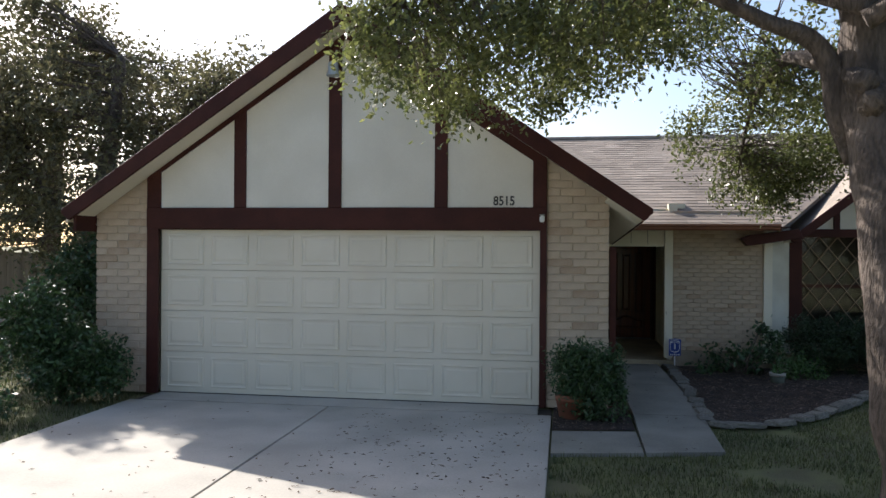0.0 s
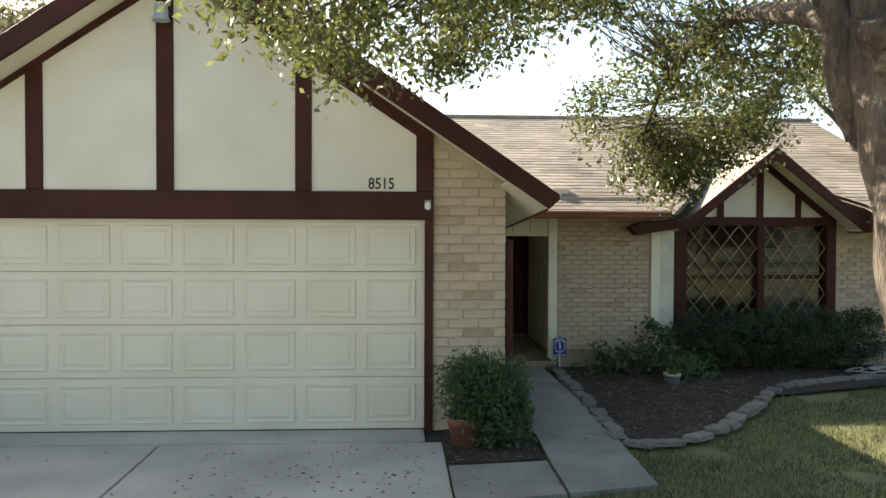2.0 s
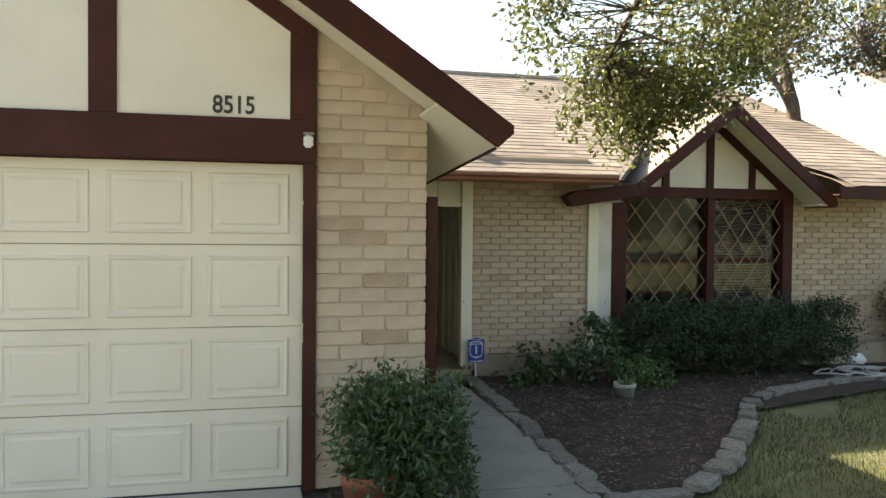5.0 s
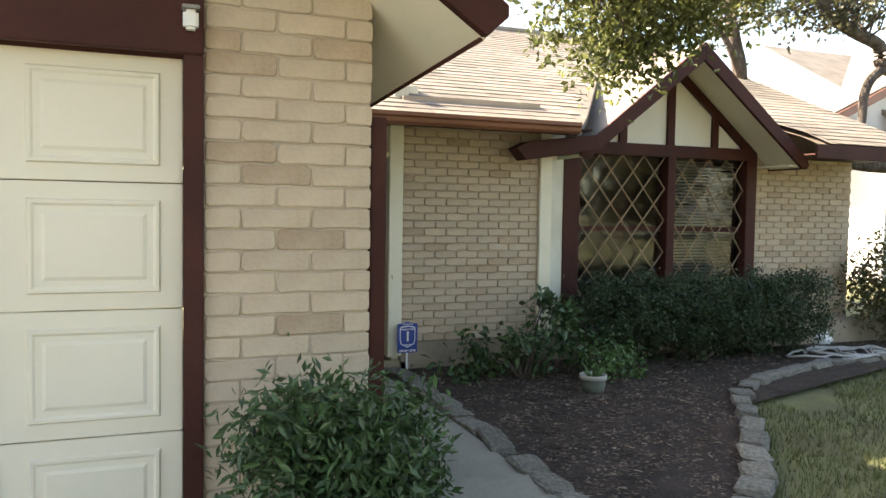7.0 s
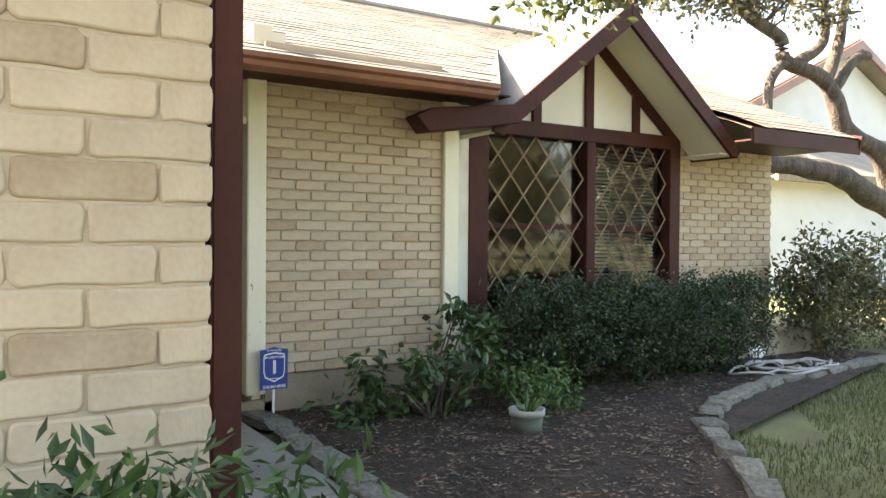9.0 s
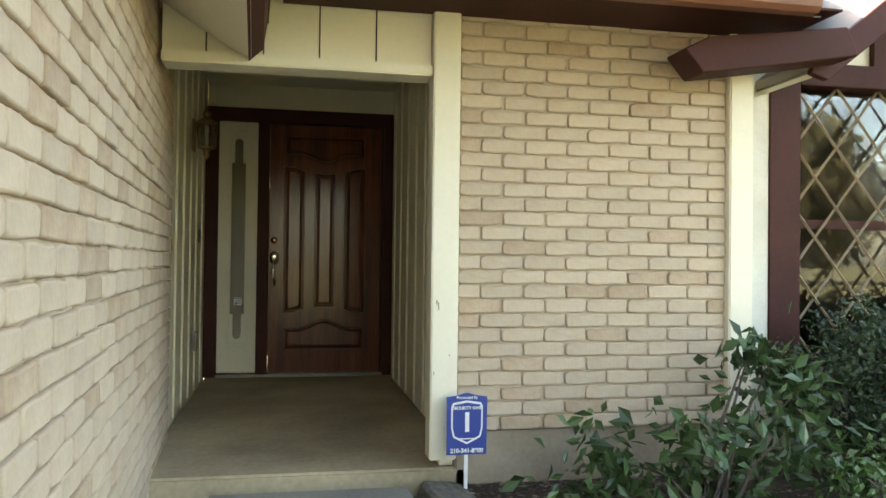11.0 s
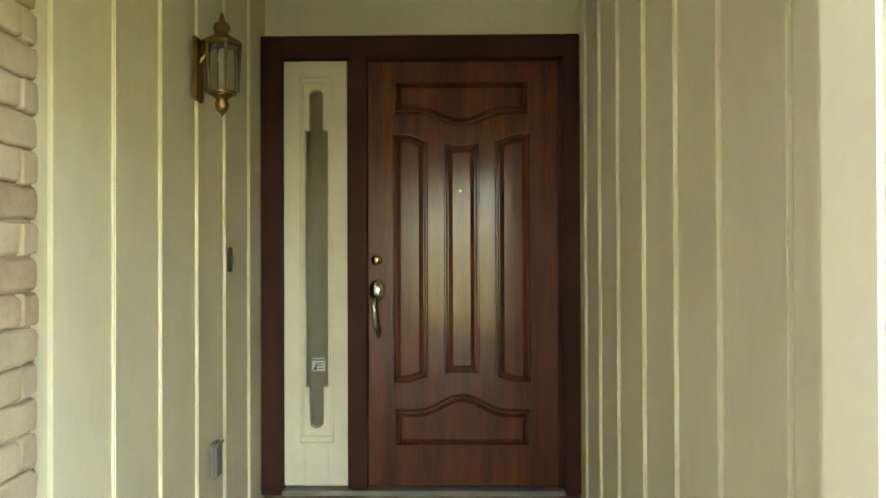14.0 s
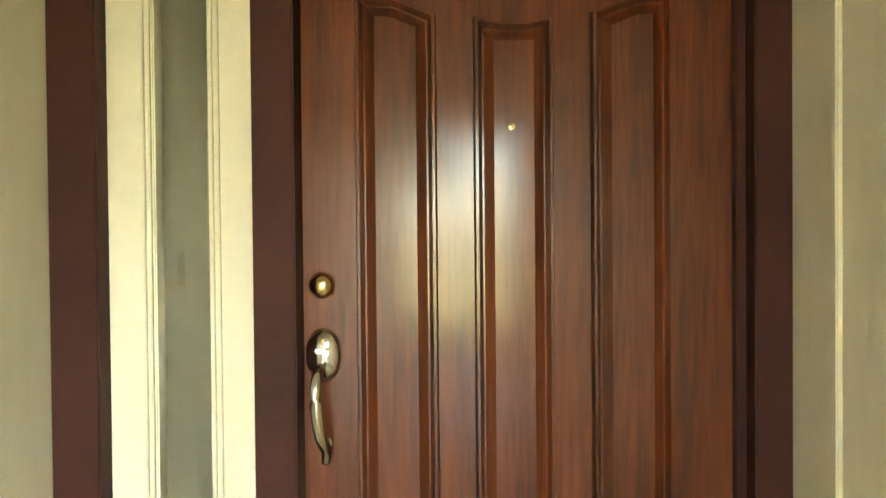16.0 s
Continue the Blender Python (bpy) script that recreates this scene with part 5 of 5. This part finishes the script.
def lay(wall, u0, u1, z0, z_top, course, length, place, seed):
    """Courses of bricks in running bond on a face: place(u, z) gives the pose at u along the face; z_top(u) is the upper limit."""
    r = np.random.default_rng(seed)
    joint = 0.006
    light = brick_meshes(length - joint, course - joint, BRICK, seed)
    dark = brick_meshes(length - joint, course - joint, BRICK_DARK, seed + 1)
    row, z = 0, z0
    while True:
        zc = z + course / 2
        if all(zc + course / 2 > z_top(u) for u in (u0, u1, (u0 + u1) / 2)):
            break
        u = u0 - (length / 2 if row % 2 else 0)
        while u < u1 - 0.01:
            a, b = max(u, u0), min(u + length, u1)
            u += length
            if b - a < 0.04 or zc + course / 2 > min(z_top(a), z_top(b)) + 0.03:
                continue
            me = (dark if r.uniform() < 0.13 else light)[r.integers(5)]
            ob = put("brick", me, None, wall)
            ob.matrix_basis = place((a + b) / 2, zc) @ pose(0, r.uniform(-0.003, 0.002), 0, 0, r.uniform(-0.6, 0.6), 0) @ Matrix.Diagonal(((b - a) / length, 1, 1, 1))
        z += course
        row += 1


front = lambda y: (lambda u, z: pose(u, y + 0.015, z))
CG, LG = 0.094, 0.305
lay(house_core, 1.127, 1.86, 0.0, lambda u: garage_roof_z(u) - 0.13, CG, LG, front(F), 51)
lay(house_core, -4.75, -4.022, 0.0, lambda u: garage_roof_z(u) - 0.13, CG, LG, front(F), 52)
lay(side_wall, F + 0.012, 12.8, 0.0, lambda u: 2.34, 0.072, 0.222, lambda u, z: pose(SIDE_X(u) - 0.015, u, z, 0, 0, 93.38), 53)
lay(entry_wall, 2.99, 4.315, 0.355, lambda u: 2.3, 0.0665, 0.205, front(11.93), 54)
lay(right_wall, 7.215, 8.68, 0.25, lambda u: 2.18, 0.0665, 0.205, front(12.33), 55)

# ---- shingles ----
SLOPE_LEN = math.hypot(RIDGE_Y - EAVE_Y, RIDGE_Z - EAVE_Z)
up = Vector((0, RIDGE_Y - EAVE_Y, RIDGE_Z - EAVE_Z)).normalized()
nrm = Vector((0, -up.z, up.y))
rng = np.random.default_rng(9)
verts, faces = [], []
row = 0
while row * 0.14 < SLOPE_LEN - 0.05:
    x = rx0 + rng.uniform(0, 0.3)
    while x < rx1 - 0.05:
        w = rng.uniform(0.16, 0.33)
        if any(in_poly(x + w * k, EAVE_Y + up.y * (row * 0.14 + j), VALLEY) for k in (0, 0.5, 1) for j in (0.002, 0.14)):
            x += w
            continue
        x1 = min(x + w - 0.006, rx1)
        p = Vector((0, EAVE_Y, EAVE_Z - 0.03)) + up * (row * 0.14)
        q = p + up * 0.15
        t = 0.006 + rng.uniform(0, 0.004)
        i = len(verts)
        for xx, base, h in ((x, p, 0.0), (x1, p, 0.0), (x, p, t), (x1, p, t), (x, q, 0.002), (x1, q, 0.002)):
            verts.append((xx, base.y + nrm.y * h, base.z + nrm.z * h))
        faces += [(i, i + 1, i + 3, i + 2), (i + 2, i + 3, i + 5, i + 4)]
        x += w
    row += 1
mesh = bpy.data.meshes.new("shingles")
mesh.from_pydata(verts, [], faces)
SHINGLE_ISLE = material("roof_shingle_tabs", (0.33, 0.275, 0.22), (0.23, 0.19, 0.15), 0.8, 1.0, 120, 0.5, piece=0.25, island=True)
tagged(put("shingles", mesh, SHINGLE_ISLE, main_roof), kind="stuff")
